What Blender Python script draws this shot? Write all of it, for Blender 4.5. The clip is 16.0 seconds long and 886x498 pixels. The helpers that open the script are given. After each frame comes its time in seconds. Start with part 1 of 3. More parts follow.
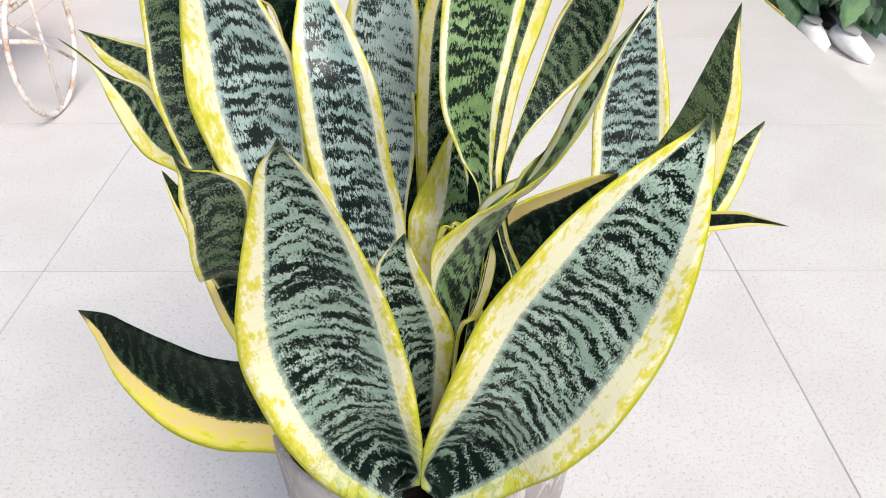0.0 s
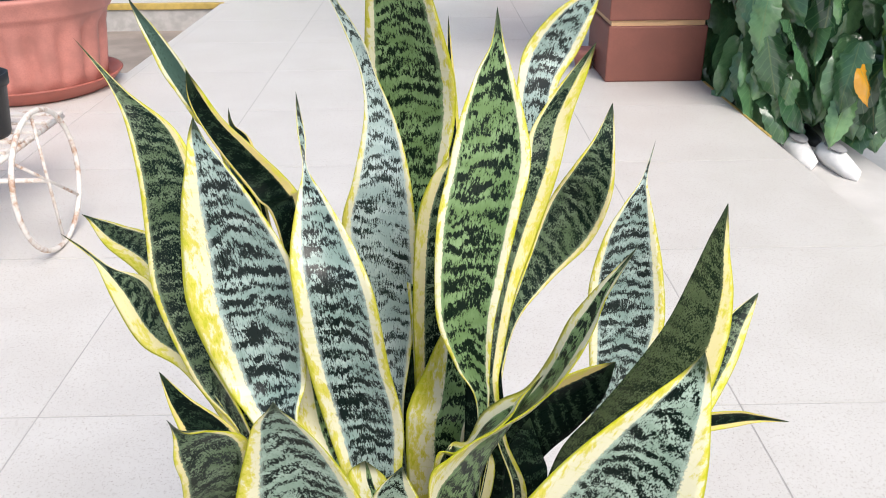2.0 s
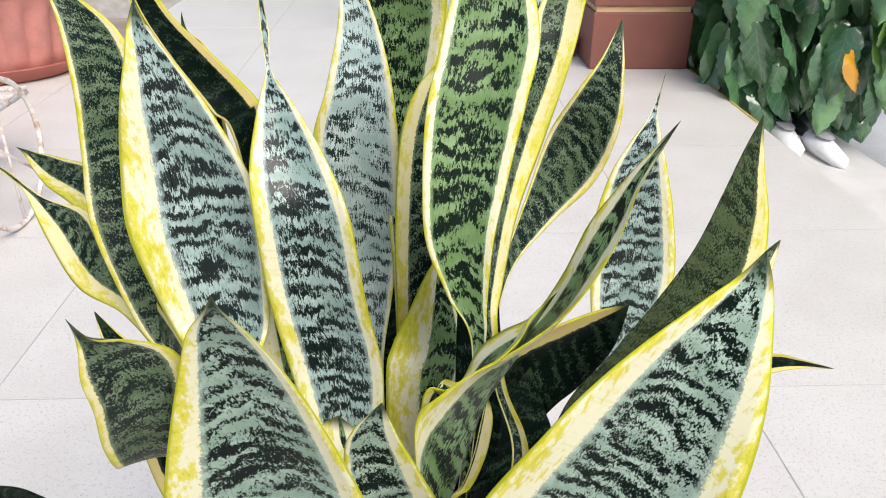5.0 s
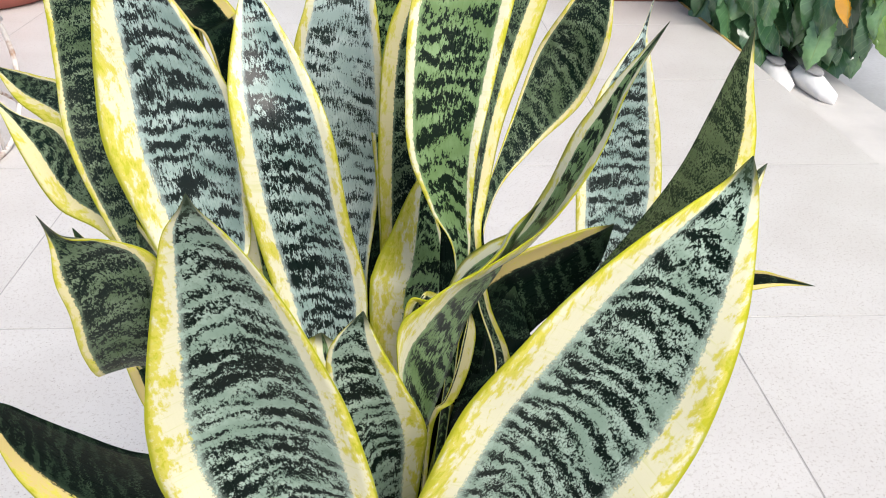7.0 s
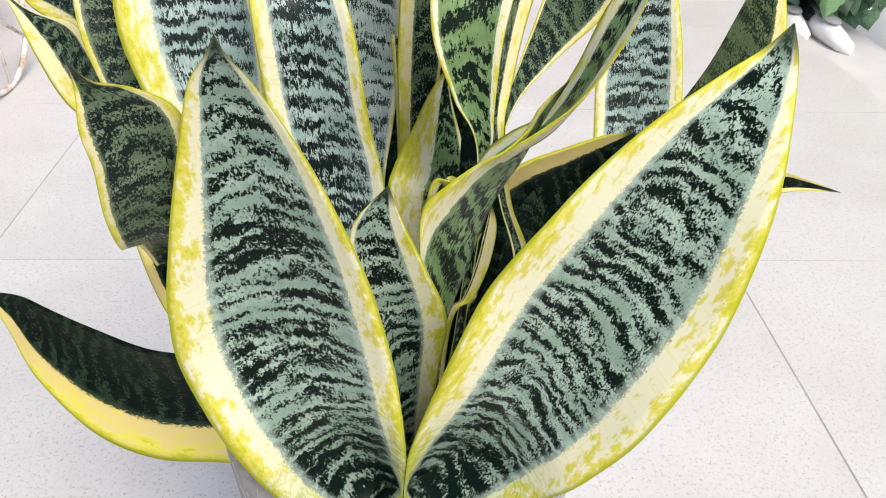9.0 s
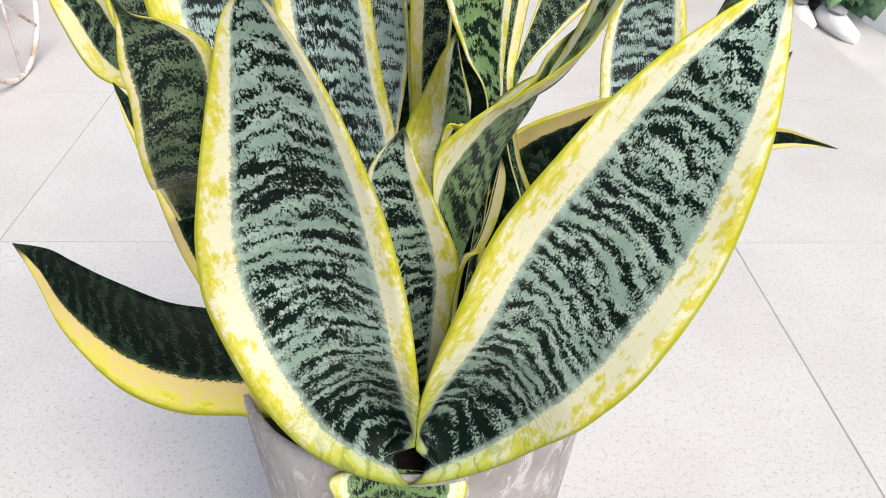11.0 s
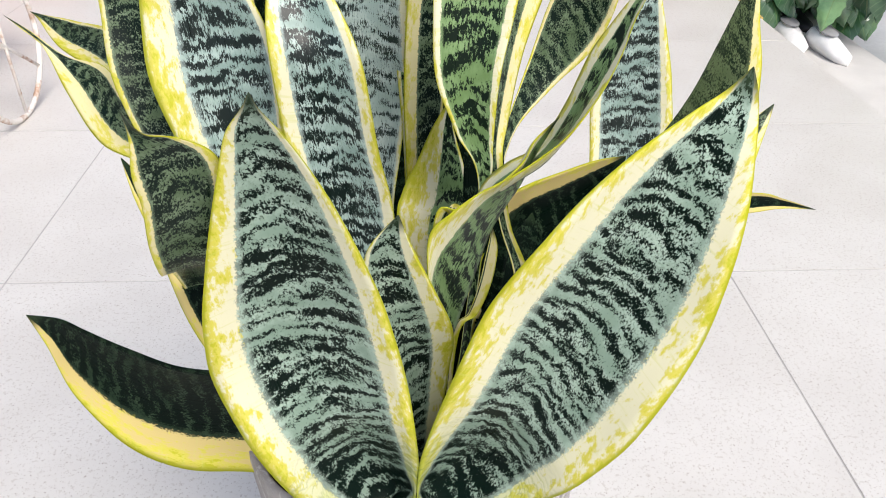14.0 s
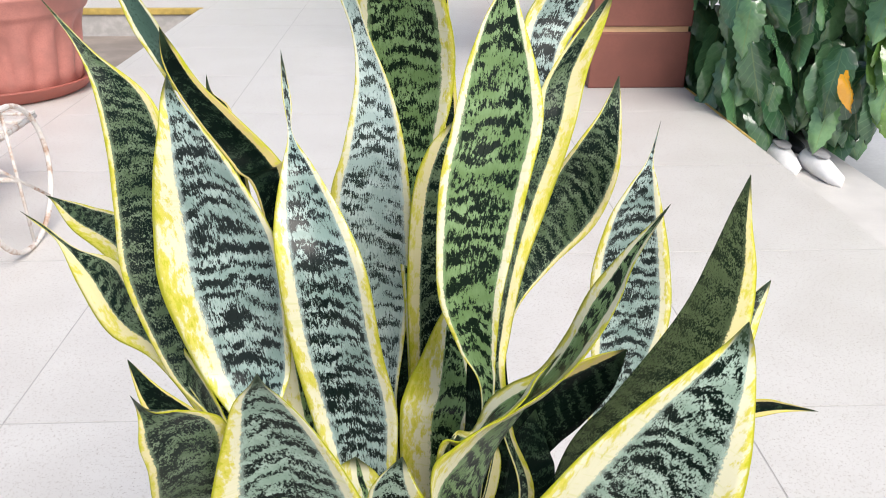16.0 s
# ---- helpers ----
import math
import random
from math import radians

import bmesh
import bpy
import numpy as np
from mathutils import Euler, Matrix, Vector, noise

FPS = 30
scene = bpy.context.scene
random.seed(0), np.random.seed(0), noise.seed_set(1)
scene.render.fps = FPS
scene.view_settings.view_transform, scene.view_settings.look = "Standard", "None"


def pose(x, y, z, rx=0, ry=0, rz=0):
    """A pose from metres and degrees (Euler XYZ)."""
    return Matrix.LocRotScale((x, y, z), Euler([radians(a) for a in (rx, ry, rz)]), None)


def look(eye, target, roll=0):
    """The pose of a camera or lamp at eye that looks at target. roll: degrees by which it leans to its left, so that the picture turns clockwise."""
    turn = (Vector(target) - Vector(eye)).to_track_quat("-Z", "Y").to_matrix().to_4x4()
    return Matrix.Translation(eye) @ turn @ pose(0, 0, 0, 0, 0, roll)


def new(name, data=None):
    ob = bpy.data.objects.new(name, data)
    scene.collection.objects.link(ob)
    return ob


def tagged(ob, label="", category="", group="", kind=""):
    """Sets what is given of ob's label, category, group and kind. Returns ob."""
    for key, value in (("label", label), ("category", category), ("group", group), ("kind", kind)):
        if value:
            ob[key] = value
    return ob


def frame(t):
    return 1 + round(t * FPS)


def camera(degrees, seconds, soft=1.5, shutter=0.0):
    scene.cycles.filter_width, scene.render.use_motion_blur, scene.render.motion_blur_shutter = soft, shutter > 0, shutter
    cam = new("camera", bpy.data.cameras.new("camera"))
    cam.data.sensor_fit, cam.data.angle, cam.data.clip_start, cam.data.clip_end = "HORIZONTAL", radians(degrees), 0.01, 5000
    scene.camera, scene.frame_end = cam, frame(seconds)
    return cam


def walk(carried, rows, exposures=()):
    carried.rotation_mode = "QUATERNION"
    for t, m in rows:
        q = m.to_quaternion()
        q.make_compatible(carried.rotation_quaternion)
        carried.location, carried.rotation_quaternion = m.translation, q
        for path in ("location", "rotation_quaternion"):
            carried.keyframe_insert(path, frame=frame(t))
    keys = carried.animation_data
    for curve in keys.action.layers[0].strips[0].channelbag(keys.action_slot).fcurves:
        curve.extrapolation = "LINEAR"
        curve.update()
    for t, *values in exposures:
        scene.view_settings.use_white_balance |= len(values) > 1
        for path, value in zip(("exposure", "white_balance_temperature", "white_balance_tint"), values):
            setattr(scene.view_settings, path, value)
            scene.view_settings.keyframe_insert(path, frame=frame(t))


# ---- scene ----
cam = camera(57.9, 16.0, soft=1.0)
PATH = [
    (0, (-0.017, -0.004, 0.802), (0.006, 1.66, -0.308), 0.4),
    (0.5, (-0.017, 0.0, 0.821), (0.009, 1.694, -0.241), 0.1),
    (1, (-0.018, 0.004, 0.837), (0.009, 1.734, -0.166), -0.3),
    (1.5, (-0.016, 0.012, 0.853), (0.007, 1.782, -0.078), -0.6),
    (2, (-0.015, 0.025, 0.856), (0.012, 1.816, -0.033), -0.5),
    (2.5, (-0.011, 0.049, 0.842), (0.063, 1.862, -0.001), 0.3),
    (3, (-0.014, 0.059, 0.837), (0.094, 1.907, 0.078), 1.1),
    (3.5, (-0.016, 0.072, 0.821), (0.106, 1.918, 0.064), 1.2),
    (4, (-0.016, 0.074, 0.81), (0.094, 1.909, 0.023), 1.0),
    (4.5, (-0.018, 0.074, 0.794), (0.076, 1.886, -0.048), 0.8),
    (5, (-0.019, 0.073, 0.782), (0.059, 1.864, -0.106), 0.5),
    (5.2, (-0.021, 0.074, 0.779), (0.061, 1.857, -0.123), 0.5),
    (7.3, (-0.017, 0.07, 0.765), (0.097, 1.783, -0.262), 1.4),
    (7.4, (-0.017, 0.069, 0.76), (0.098, 1.785, -0.261), 1.5),
    (7.5, (-0.018, 0.069, 0.758), (0.099, 1.774, -0.28), 1.6),
    (8, (-0.024, 0.065, 0.751), (0.083, 1.742, -0.333), 2.0),
    (8.5, (-0.024, 0.061, 0.741), (0.076, 1.717, -0.377), 2.2),
    (9, (-0.025, 0.06, 0.742), (0.072, 1.716, -0.374), 2.0),
    (9.5, (-0.028, 0.046, 0.737), (0.066, 1.702, -0.381), 2.3),
    (9.7, (-0.028, 0.04, 0.732), (0.067, 1.692, -0.393), 2.4),
    (12, (-0.029, 0.032, 0.733), (0.046, 1.684, -0.39), 1.2),
    (12.5, (-0.025, 0.031, 0.739), (0.053, 1.683, -0.386), 1.2),
    (13, (-0.026, 0.032, 0.751), (0.055, 1.689, -0.366), 0.9),
    (13.5, (-0.025, 0.031, 0.753), (0.055, 1.707, -0.337), 0.6),
    (14, (-0.026, 0.032, 0.764), (0.054, 1.71, -0.321), 0.6),
    (14.5, (-0.025, 0.034, 0.776), (0.058, 1.728, -0.285), 0.5),
    (15, (-0.025, 0.038, 0.793), (0.06, 1.773, -0.199), 0.4),
    (15.5, (-0.024, 0.043, 0.807), (0.05, 1.814, -0.12), 0.0),
    (16, (-0.026, 0.055, 0.817), (0.053, 1.858, -0.045), 0.3),
]
EXPOSURES = [(0.0, 0.36), (16.0, 0.36)]
walk(cam, [(t, look(eye, target, roll)) for t, eye, target, roll in PATH], EXPOSURES)

# ---- light ----
world = bpy.data.worlds.new("sky")
scene.world = world
world.use_nodes = True
wt = world.node_tree
sky = wt.nodes.new("ShaderNodeTexSky")
sky.sky_type = "NISHITA"
sky.sun_disc = False
sky.sun_elevation, sky.sun_rotation = radians(50), radians(152)
sky.air_density, sky.dust_density, sky.ozone_density = 1.0, 3.5, 0.4
wt.links.new(sky.outputs[0], wt.nodes["Background"].inputs[0])
wt.nodes["Background"].inputs[1].default_value = 0.12
sun = new("sun", bpy.data.lights.new("sun", "SUN"))
sun.data.energy, sun.data.angle, sun.data.color = 2.5, radians(40), (1.0, 0.975, 0.95)
sun.matrix_world = look((1.3, -2.4, 3.3), (0, 0, 0))

# ---- helpers of this place ----
rng = random.Random(7)


def part(name, bm, material, parent=None, label="", smooth=True):
    me = bpy.data.meshes.new(name)
    bm.to_mesh(me)
    bm.free()
    for p in me.polygons:
        p.use_smooth = smooth
    me.materials.append(material)
    ob = new(name, me)
    if parent:
        ob.parent = parent
    if label:
        ob["label"] = label
    return ob


def thing(name, at, label, category, group="", kind=""):
    ob = new(name)
    ob.matrix_basis = at if isinstance(at, Matrix) else pose(*at)
    return tagged(ob, label, category, group, kind)


def box(bm, x0, x1, y0, y1, z0, z1, bevel=0.0, segments=2):
    made = bmesh.ops.create_cube(bm, size=1)["verts"]
    for v in made:
        v.co = Vector((x0 + (v.co.x + .5) * (x1 - x0), y0 + (v.co.y + .5) * (y1 - y0), z0 + (v.co.z + .5) * (z1 - z0)))
    if bevel:
        edges = list({e for v in made for e in v.link_edges})
        bmesh.ops.bevel(bm, geom=edges, offset=bevel, segments=segments, affect="EDGES", profile=0.5)
    return bm


def lathe(bm, profile, steps=48, flute=None):
    """Turn (radius, height) pairs round z. flute(angle, height) scales the radius."""
    rings = []
    for r, z in profile:
        ring = []
        for i in range(steps):
            a = 2 * math.pi * i / steps
            k = flute(a, z) if flute else 1.0
            ring.append(bm.verts.new((r * k * math.cos(a), r * k * math.sin(a), z)))
        rings.append(ring)
    for a, b in zip(rings, rings[1:]):
        for i in range(steps):
            j = (i + 1) % steps
            bm.faces.new((a[i], a[j], b[j], b[i]))
    return rings


def tube(bm, points, radius, sides=8, closed=False):
    """A round bar through the points."""
    pts = [Vector(p) for p in points]
    n = len(pts)
    rings = []
    for i, p in enumerate(pts):
        if closed:
            d = pts[(i + 1) % n] - pts[i - 1]
        else:
            d = pts[min(i + 1, n - 1)] - pts[max(i - 1, 0)]
        d.normalize()
        side = d.cross(Vector((0.31, 0.17, 0.93)))
        if side.length < 0.1:
            side = d.cross(Vector((1, 0, 0)))
        side.normalize()
        up = side.cross(d)
        r = radius(i / max(n - 1, 1)) if callable(radius) else radius
        rings.append([bm.verts.new(p + r * (math.cos(2 * math.pi * k / sides) * side + math.sin(2 * math.pi * k / sides) * up)) for k in range(sides)])
    pairs = list(zip(rings, rings[1:])) + ([(rings[-1], rings[0])] if closed else [])
    for a, b in pairs:
        for k in range(sides):
            j = (k + 1) % sides
            bm.faces.new((a[k], a[j], b[j], b[k]))
    if not closed:
        bm.faces.new(rings[0][::-1])
        bm.faces.new(rings[-1])
    return bm


# ---- materials ----
class Nodes:
    """A material with short calls for its nodes."""

    def __init__(self, name):
        self.m = bpy.data.materials.new(name)
        self.m.use_nodes = True
        self.t = self.m.node_tree
        self.b = self.t.nodes["Principled BSDF"]

    def put(self, socket, value):
        if hasattr(value, "is_linked"):
            self.t.links.new(value, socket)
        elif isinstance(value, (tuple, list)) and len(value) == 3 and socket.type == "RGBA":
            socket.default_value = (*value, 1)
        else:
            socket.default_value = value

    def set(self, **values):
        names = {"color": "Base Color", "rough": "Roughness", "metal": "Metallic", "normal": "Normal", "coat": "Coat Weight", "coat_rough": "Coat Roughness", "specular": "Specular IOR Level", "transmission": "Transmission Weight", "subsurface": "Subsurface Weight"}
        for k, v in values.items():
            self.put(self.b.inputs[names[k]], v)
        return self.m

    def coords(self, which="Object"):
        return self.t.nodes.new("ShaderNodeTexCoord").outputs[which]

    def uv(self, name):
        n = self.t.nodes.new("ShaderNodeUVMap")
        n.uv_map = name
        return n.outputs[0]

    def split(self, v):
        n = self.t.nodes.new("ShaderNodeSeparateXYZ")
        self.put(n.inputs[0], v)
        return n.outputs

    def join(self, x, y, z):
        n = self.t.nodes.new("ShaderNodeCombineXYZ")
        for s, v in zip(n.inputs, (x, y, z)):
            self.put(s, v)
        return n.outputs[0]

    def scaled(self, v, s):
        n = self.t.nodes.new("ShaderNodeMapping")
        self.put(n.inputs[0], v)
        n.inputs["Scale"].default_value = s
        return n.outputs[0]

    def noise(self, v, scale, detail=3.0, rough=0.55, distortion=0.0):
        n = self.t.nodes.new("ShaderNodeTexNoise")
        self.put(n.inputs["Vector"], v)
        self.put(n.inputs["Scale"], scale)
        n.inputs["Detail"].default_value, n.inputs["Roughness"].default_value, n.inputs["Distortion"].default_value = detail, rough, distortion
        return n.outputs[0]

    def math(self, op, a, b=0.0, c=0.0):
        n = self.t.nodes.new("ShaderNodeMath")
        n.operation = op
        for s, v in zip(n.inputs, (a, b, c)):
            self.put(s, v)
        return n.outputs[0]

    def ramp(self, f, lo, hi, to_lo=0.0, to_hi=1.0):
        n = self.t.nodes.new("ShaderNodeMapRange")
        n.interpolation_type = "SMOOTHSTEP"
        for s, v in zip(n.inputs, (f, lo, hi, to_lo, to_hi)):
            self.put(s, v)
        return n.outputs[0]

    def mix(self, f, a, b, blend="MIX"):
        n = self.t.nodes.new("ShaderNodeMix")
        n.data_type, n.blend_type = "RGBA", blend
        for i, v in ((0, f), (6, a), (7, b)):
            self.put(n.inputs[i], v)
        return n.outputs[2]

    def bump(self, h, strength, distance=0.001):
        n = self.t.nodes.new("ShaderNodeBump")
        self.put(n.inputs["Height"], h)
        n.inputs["Strength"].default_value, n.inputs["Distance"].default_value = strength, distance
        return n.outputs[0]

    def random(self):
        return self.t.nodes.new("ShaderNodeObjectInfo").outputs["Random"]

    def island(self):
        return self.t.nodes.new("ShaderNodeNewGeometry").outputs["Random Per Island"]


def plain(name, color, rough=0.6, vary=0.15, scale=12.0, bump=0.2, grain=250.0, metal=0.0):
    """A surface of one colour with soft stains, fine grain and relief."""
    n = Nodes(name)
    p = n.coords()
    stain = n.noise(p, scale, 4)
    fine = n.noise(p, grain, 2)
    dark = tuple(c * (1 - vary) for c in color)
    light = tuple(min(1, c * (1 + vary)) for c in color)
    c = n.mix(n.ramp(stain, 0.3, 0.7), dark, light)
    c = n.mix(n.ramp(fine, 0.35, 0.75, 0.0, 0.35), c, dark)
    return n.set(color=c, rough=n.ramp(stain, 0.2, 0.8, rough - 0.08, rough + 0.08), metal=metal, normal=n.bump(fine, bump))


def leaf_skin(name, pale, mid, dark, cover, bands=0.10, gloss=0.05, grain=(1000, 620), rim=(0.67, 0.65, 0.46)):
    """Sword-leaf skin: ragged dark cross-bands on a pale ground, cream to yellow margins."""
    n = Nodes(name)
    zone, skin = n.uv("zone"), n.uv("skin")
    zx, zy, _ = n.split(zone)
    sx, sy, _ = n.split(skin)
    turn = n.math("MULTIPLY", n.random(), 7.3)
    at = n.join(sx, sy, turn)
    warp = n.noise(n.scaled(at, (24, 30, 1)), 1.0, 2)
    zig = n.noise(n.scaled(at, (190, 40, 1)), 1.0, 4, 0.65)
    rag = n.noise(n.scaled(at, (grain[0], grain[1], 1)), 1.0, 4, 0.7)
    bar = n.noise(n.scaled(n.join(sx, n.math("MULTIPLY_ADD", n.noise(n.scaled(at, (150, 50, 1)), 1.0, 3), 0.014, sy), turn), (42, 250, 1)), 1.0, 3, 0.5)
    speck = n.noise(n.scaled(at, (2100, 800, 1)), 1.0, 2, 0.7)
    big = n.noise(n.scaled(at, (45, 60, 1)), 1.0, 3)
    v = n.math("MULTIPLY_ADD", warp, 0.034, n.math("MULTIPLY_ADD", n.math("ABSOLUTE", n.math("SUBTRACT", zx, 0.5)), 0.02, sy))
    v = n.math("MULTIPLY_ADD", zig, 0.016, v)
    wave = n.math("SINE", n.math("MULTIPLY", v, 2 * math.pi / 0.0115))
    h = n.math("MULTIPLY_ADD", wave, 1.15 * bands, n.math("MULTIPLY_ADD", rag, 1.25, -0.625))
    h = n.math("MULTIPLY_ADD", n.math("SUBTRACT", bar, 0.5), 7.5 * bands, h)
    h = n.math("MULTIPLY_ADD", n.math("SUBTRACT", speck, 0.5), 0.7, h)
    h = n.math("MULTIPLY_ADD", n.math("SUBTRACT", big, 0.5), 0.6, h)
    # towards the root: crowded bands, with shade of the leaf funnel painted in
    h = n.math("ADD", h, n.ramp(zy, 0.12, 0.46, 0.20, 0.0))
    band = n.ramp(h, -0.035 - cover, 0.035 - cover)
    ground = n.mix(n.ramp(big, 0.3, 0.7), mid, pale)
    ground = n.mix(n.ramp(rag, 0.42, 0.62, 0.0, 0.75), ground, mid)
    # ground darkens to the root, part pigment, part painted shade
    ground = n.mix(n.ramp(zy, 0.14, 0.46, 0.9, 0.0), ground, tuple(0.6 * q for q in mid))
    blade = n.mix(band, ground, dark)
    # the margins: cream with yellow-green patches and a thin green rim
    patch = n.noise(n.scaled(at, (260, 95, 1)), 1.0, 5, 0.7)
    drift = n.noise(n.scaled(at, (30, 22, 1)), 1.0, 2)
    streak = n.noise(n.scaled(at, (50, 420, 1)), 1.0, 3)
    edge = n.math("ABSOLUTE", n.math("SUBTRACT", zx, 0.5))
    yell = n.math("ADD", patch, n.math("MULTIPLY_ADD", n.math("SUBTRACT", drift, 0.5), 0.5, n.math("ADD", n.ramp(zy, 0.05, 0.4, 0.12, 0.0), n.ramp(edge, 0.30, 0.50, -0.09, 0.09))))
    cream = n.mix(n.ramp(yell, 0.465, 0.585), rim, (0.58, 0.53, 0.09))
    cream = n.mix(n.ramp(yell, 0.62, 0.70), cream, (0.46, 0.46, 0.03))
    cream = n.mix(n.ramp(streak, 0.56, 0.68, 0.0, 0.35), cream, (0.55, 0.56, 0.16))
    cream = n.mix(n.ramp(edge, 0.472, 0.492, 0.0, 0.9), cream, (0.37, 0.39, 0.015))
    wob = n.math("MULTIPLY_ADD", n.math("SUBTRACT", rag, 0.5), 0.09, edge)
    inner = n.ramp(wob, 0.292, 0.308)
    # a paler seam where margin and blade overlap
    seam = n.math("MULTIPLY", n.ramp(wob, 0.255, 0.285), n.math("SUBTRACT", 1.0, inner))
    blade = n.mix(n.math("MULTIPLY", seam, 0.45), blade, tuple(1.1 * q for q in pale))
    thread = n.noise(n.scaled(n.join(sx, v, turn), (30, 330, 1)), 1.0, 3, 0.6)
    # margins turn green-lined and dark at the root: pigment plus painted shade
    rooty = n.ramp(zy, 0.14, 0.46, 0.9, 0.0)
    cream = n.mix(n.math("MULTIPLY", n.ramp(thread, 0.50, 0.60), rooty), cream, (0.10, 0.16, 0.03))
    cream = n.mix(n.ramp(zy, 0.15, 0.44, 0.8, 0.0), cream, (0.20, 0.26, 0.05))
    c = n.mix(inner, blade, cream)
    c = n.mix(n.ramp(zy, 0.955, 0.99, 0.0, 0.9), c, (0.020, 0.035, 0.018))
    line = n.noise(n.scaled(at, (1500, 12, 1)), 1.0, 2)
    return n.set(color=c, rough=n.ramp(line, 0.3, 0.7, 0.27, 0.40), specular=gloss, normal=n.bump(line, 0.15, 0.0006))


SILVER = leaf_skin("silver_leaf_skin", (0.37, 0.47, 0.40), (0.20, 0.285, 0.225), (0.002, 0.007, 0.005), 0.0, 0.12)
# paler and bluer than SILVER: sky reflection put partly into the colour
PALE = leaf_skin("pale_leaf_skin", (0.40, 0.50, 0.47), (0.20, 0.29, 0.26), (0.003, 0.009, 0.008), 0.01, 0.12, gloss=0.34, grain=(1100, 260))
# brightened copy of PALE: one leaf's white sheen is painted into the base colour
SHEEN_PALE = leaf_skin("sheen_pale_leaf_skin", (0.52, 0.62, 0.60), (0.30, 0.40, 0.38), (0.005, 0.018, 0.015), -0.05, 0.10, gloss=0.6, grain=(1300, 200))
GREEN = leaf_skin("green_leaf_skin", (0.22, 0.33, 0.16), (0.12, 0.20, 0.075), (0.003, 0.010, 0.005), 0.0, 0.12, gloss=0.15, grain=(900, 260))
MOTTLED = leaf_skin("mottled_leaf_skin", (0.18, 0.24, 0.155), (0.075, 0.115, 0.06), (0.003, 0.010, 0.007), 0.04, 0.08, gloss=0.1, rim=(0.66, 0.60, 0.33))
# for the tall right leaf: the shade on its face is mixed into this colour
OLIVE_SHADE = leaf_skin("olive_shade_leaf_skin", (0.085, 0.115, 0.055), (0.045, 0.066, 0.03), (0.007, 0.014, 0.007), 0.0, 0.05, rim=(0.66, 0.60, 0.30))
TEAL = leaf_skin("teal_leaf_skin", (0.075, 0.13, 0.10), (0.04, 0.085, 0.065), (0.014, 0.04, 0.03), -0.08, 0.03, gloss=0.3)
# darkened copy for low, inner and back leaves: their shade is in the colour
SHADE_DARK = leaf_skin("shade_dark_leaf_skin", (0.035, 0.058, 0.034), (0.013, 0.026, 0.015), (0.002, 0.006, 0.004), 0.12, rim=(0.58, 0.47, 0.19))


def tile_skin():
    n = Nodes("glazed_floor_tile")
    p = n.coords()
    shift = n.join(n.math("MULTIPLY", n.random(), 31.0), n.math("MULTIPLY", n.random(), 17.0), 0.0)
    add = n.t.nodes.new("ShaderNodeVectorMath")
    n.put(add.inputs[0], p)
    n.put(add.inputs[1], shift)
    p = add.outputs[0]
    cloud = n.noise(p, 5.0, 4)
    speck = n.noise(p, 160.0, 3, 0.7)
    dot = n.noise(p, 300.0, 2, 0.6)
    c = n.mix(n.ramp(cloud, 0.3, 0.7), (0.60, 0.578, 0.55), (0.655, 0.637, 0.61))
    c = n.mix(n.ramp(speck, 0.56, 0.64, 0.0, 0.5), c, (0.42, 0.38, 0.34))
    c = n.mix(n.ramp(dot, 0.63, 0.68, 0.0, 0.8), c, (0.28, 0.23, 0.20))
    c = n.mix(n.math("MULTIPLY", n.random(), 0.15), c, (0.58, 0.55, 0.52))
    return n.set(color=c, rough=n.ramp(cloud, 0.2, 0.8, 0.34, 0.44))


def pot_skin():
    n = Nodes("weathered_marbled_plaster")
    p = n.coords()
    cloud = n.noise(p, 9.0, 5, 0.65)
    vein = n.noise(n.scaled(p, (1, 1, 0.55)), 52.0, 6, 0.75, 1.6)
    grit = n.noise(p, 320.0, 2)
    c = n.mix(n.ramp(cloud, 0.35, 0.65), (0.44, 0.415, 0.40), (0.30, 0.275, 0.265))
    c = n.mix(n.ramp(vein, 0.52, 0.62, 0.0, 0.85), c, (0.58, 0.565, 0.555))
    c = n.mix(n.ramp(vein, 0.30, 0.40, 0.6, 0.0), c, (0.26, 0.21, 0.18))
    c = n.mix(n.ramp(n.noise(p, 4.0, 3), 0.55, 0.75, 0.0, 0.5), c, (0.45, 0.33, 0.22))
    return n.set(color=c, rough=0.7, normal=n.bump(n.math("ADD", vein, n.math("MULTIPLY", grit, 0.3)), 0.9, 0.004))


def vine_skin(name, deep, fresh):
    n = Nodes(name)
    zx, zy, _ = n.split(n.uv("zone"))
    p = n.coords()
    rib = n.math("ABSOLUTE", n.math("SUBTRACT", zx, 0.5))
    vein = n.math("SINE", n.math("MULTIPLY_ADD", rib, -26.0, n.math("MULTIPLY", zy, 42.0)))
    c = n.mix(n.island(), deep, fresh)
    c = n.mix(n.ramp(n.noise(p, 30.0, 3), 0.4, 0.7, 0.0, 0.4), c, deep)
    c = n.mix(n.ramp(vein, 0.9, 1.0, 0.0, 0.35), c, fresh)
    c = n.mix(n.ramp(rib, 0.012, 0.03, 0.6, 0.0), c, (0.14, 0.22, 0.08))
    return n.set(color=c, rough=0.16, specular=0.9, normal=n.bump(n.noise(p, 24.0, 2), 0.45, 0.008))


TILE = tile_skin()
GROUT = plain("grey_grout", (0.44, 0.425, 0.41), 0.9, 0.15, 20)
PLASTER_POT = pot_skin()
SOIL = plain("dark_potting_soil", (0.014, 0.010, 0.008), 0.95, 0.6, 90, 1.0, 260)
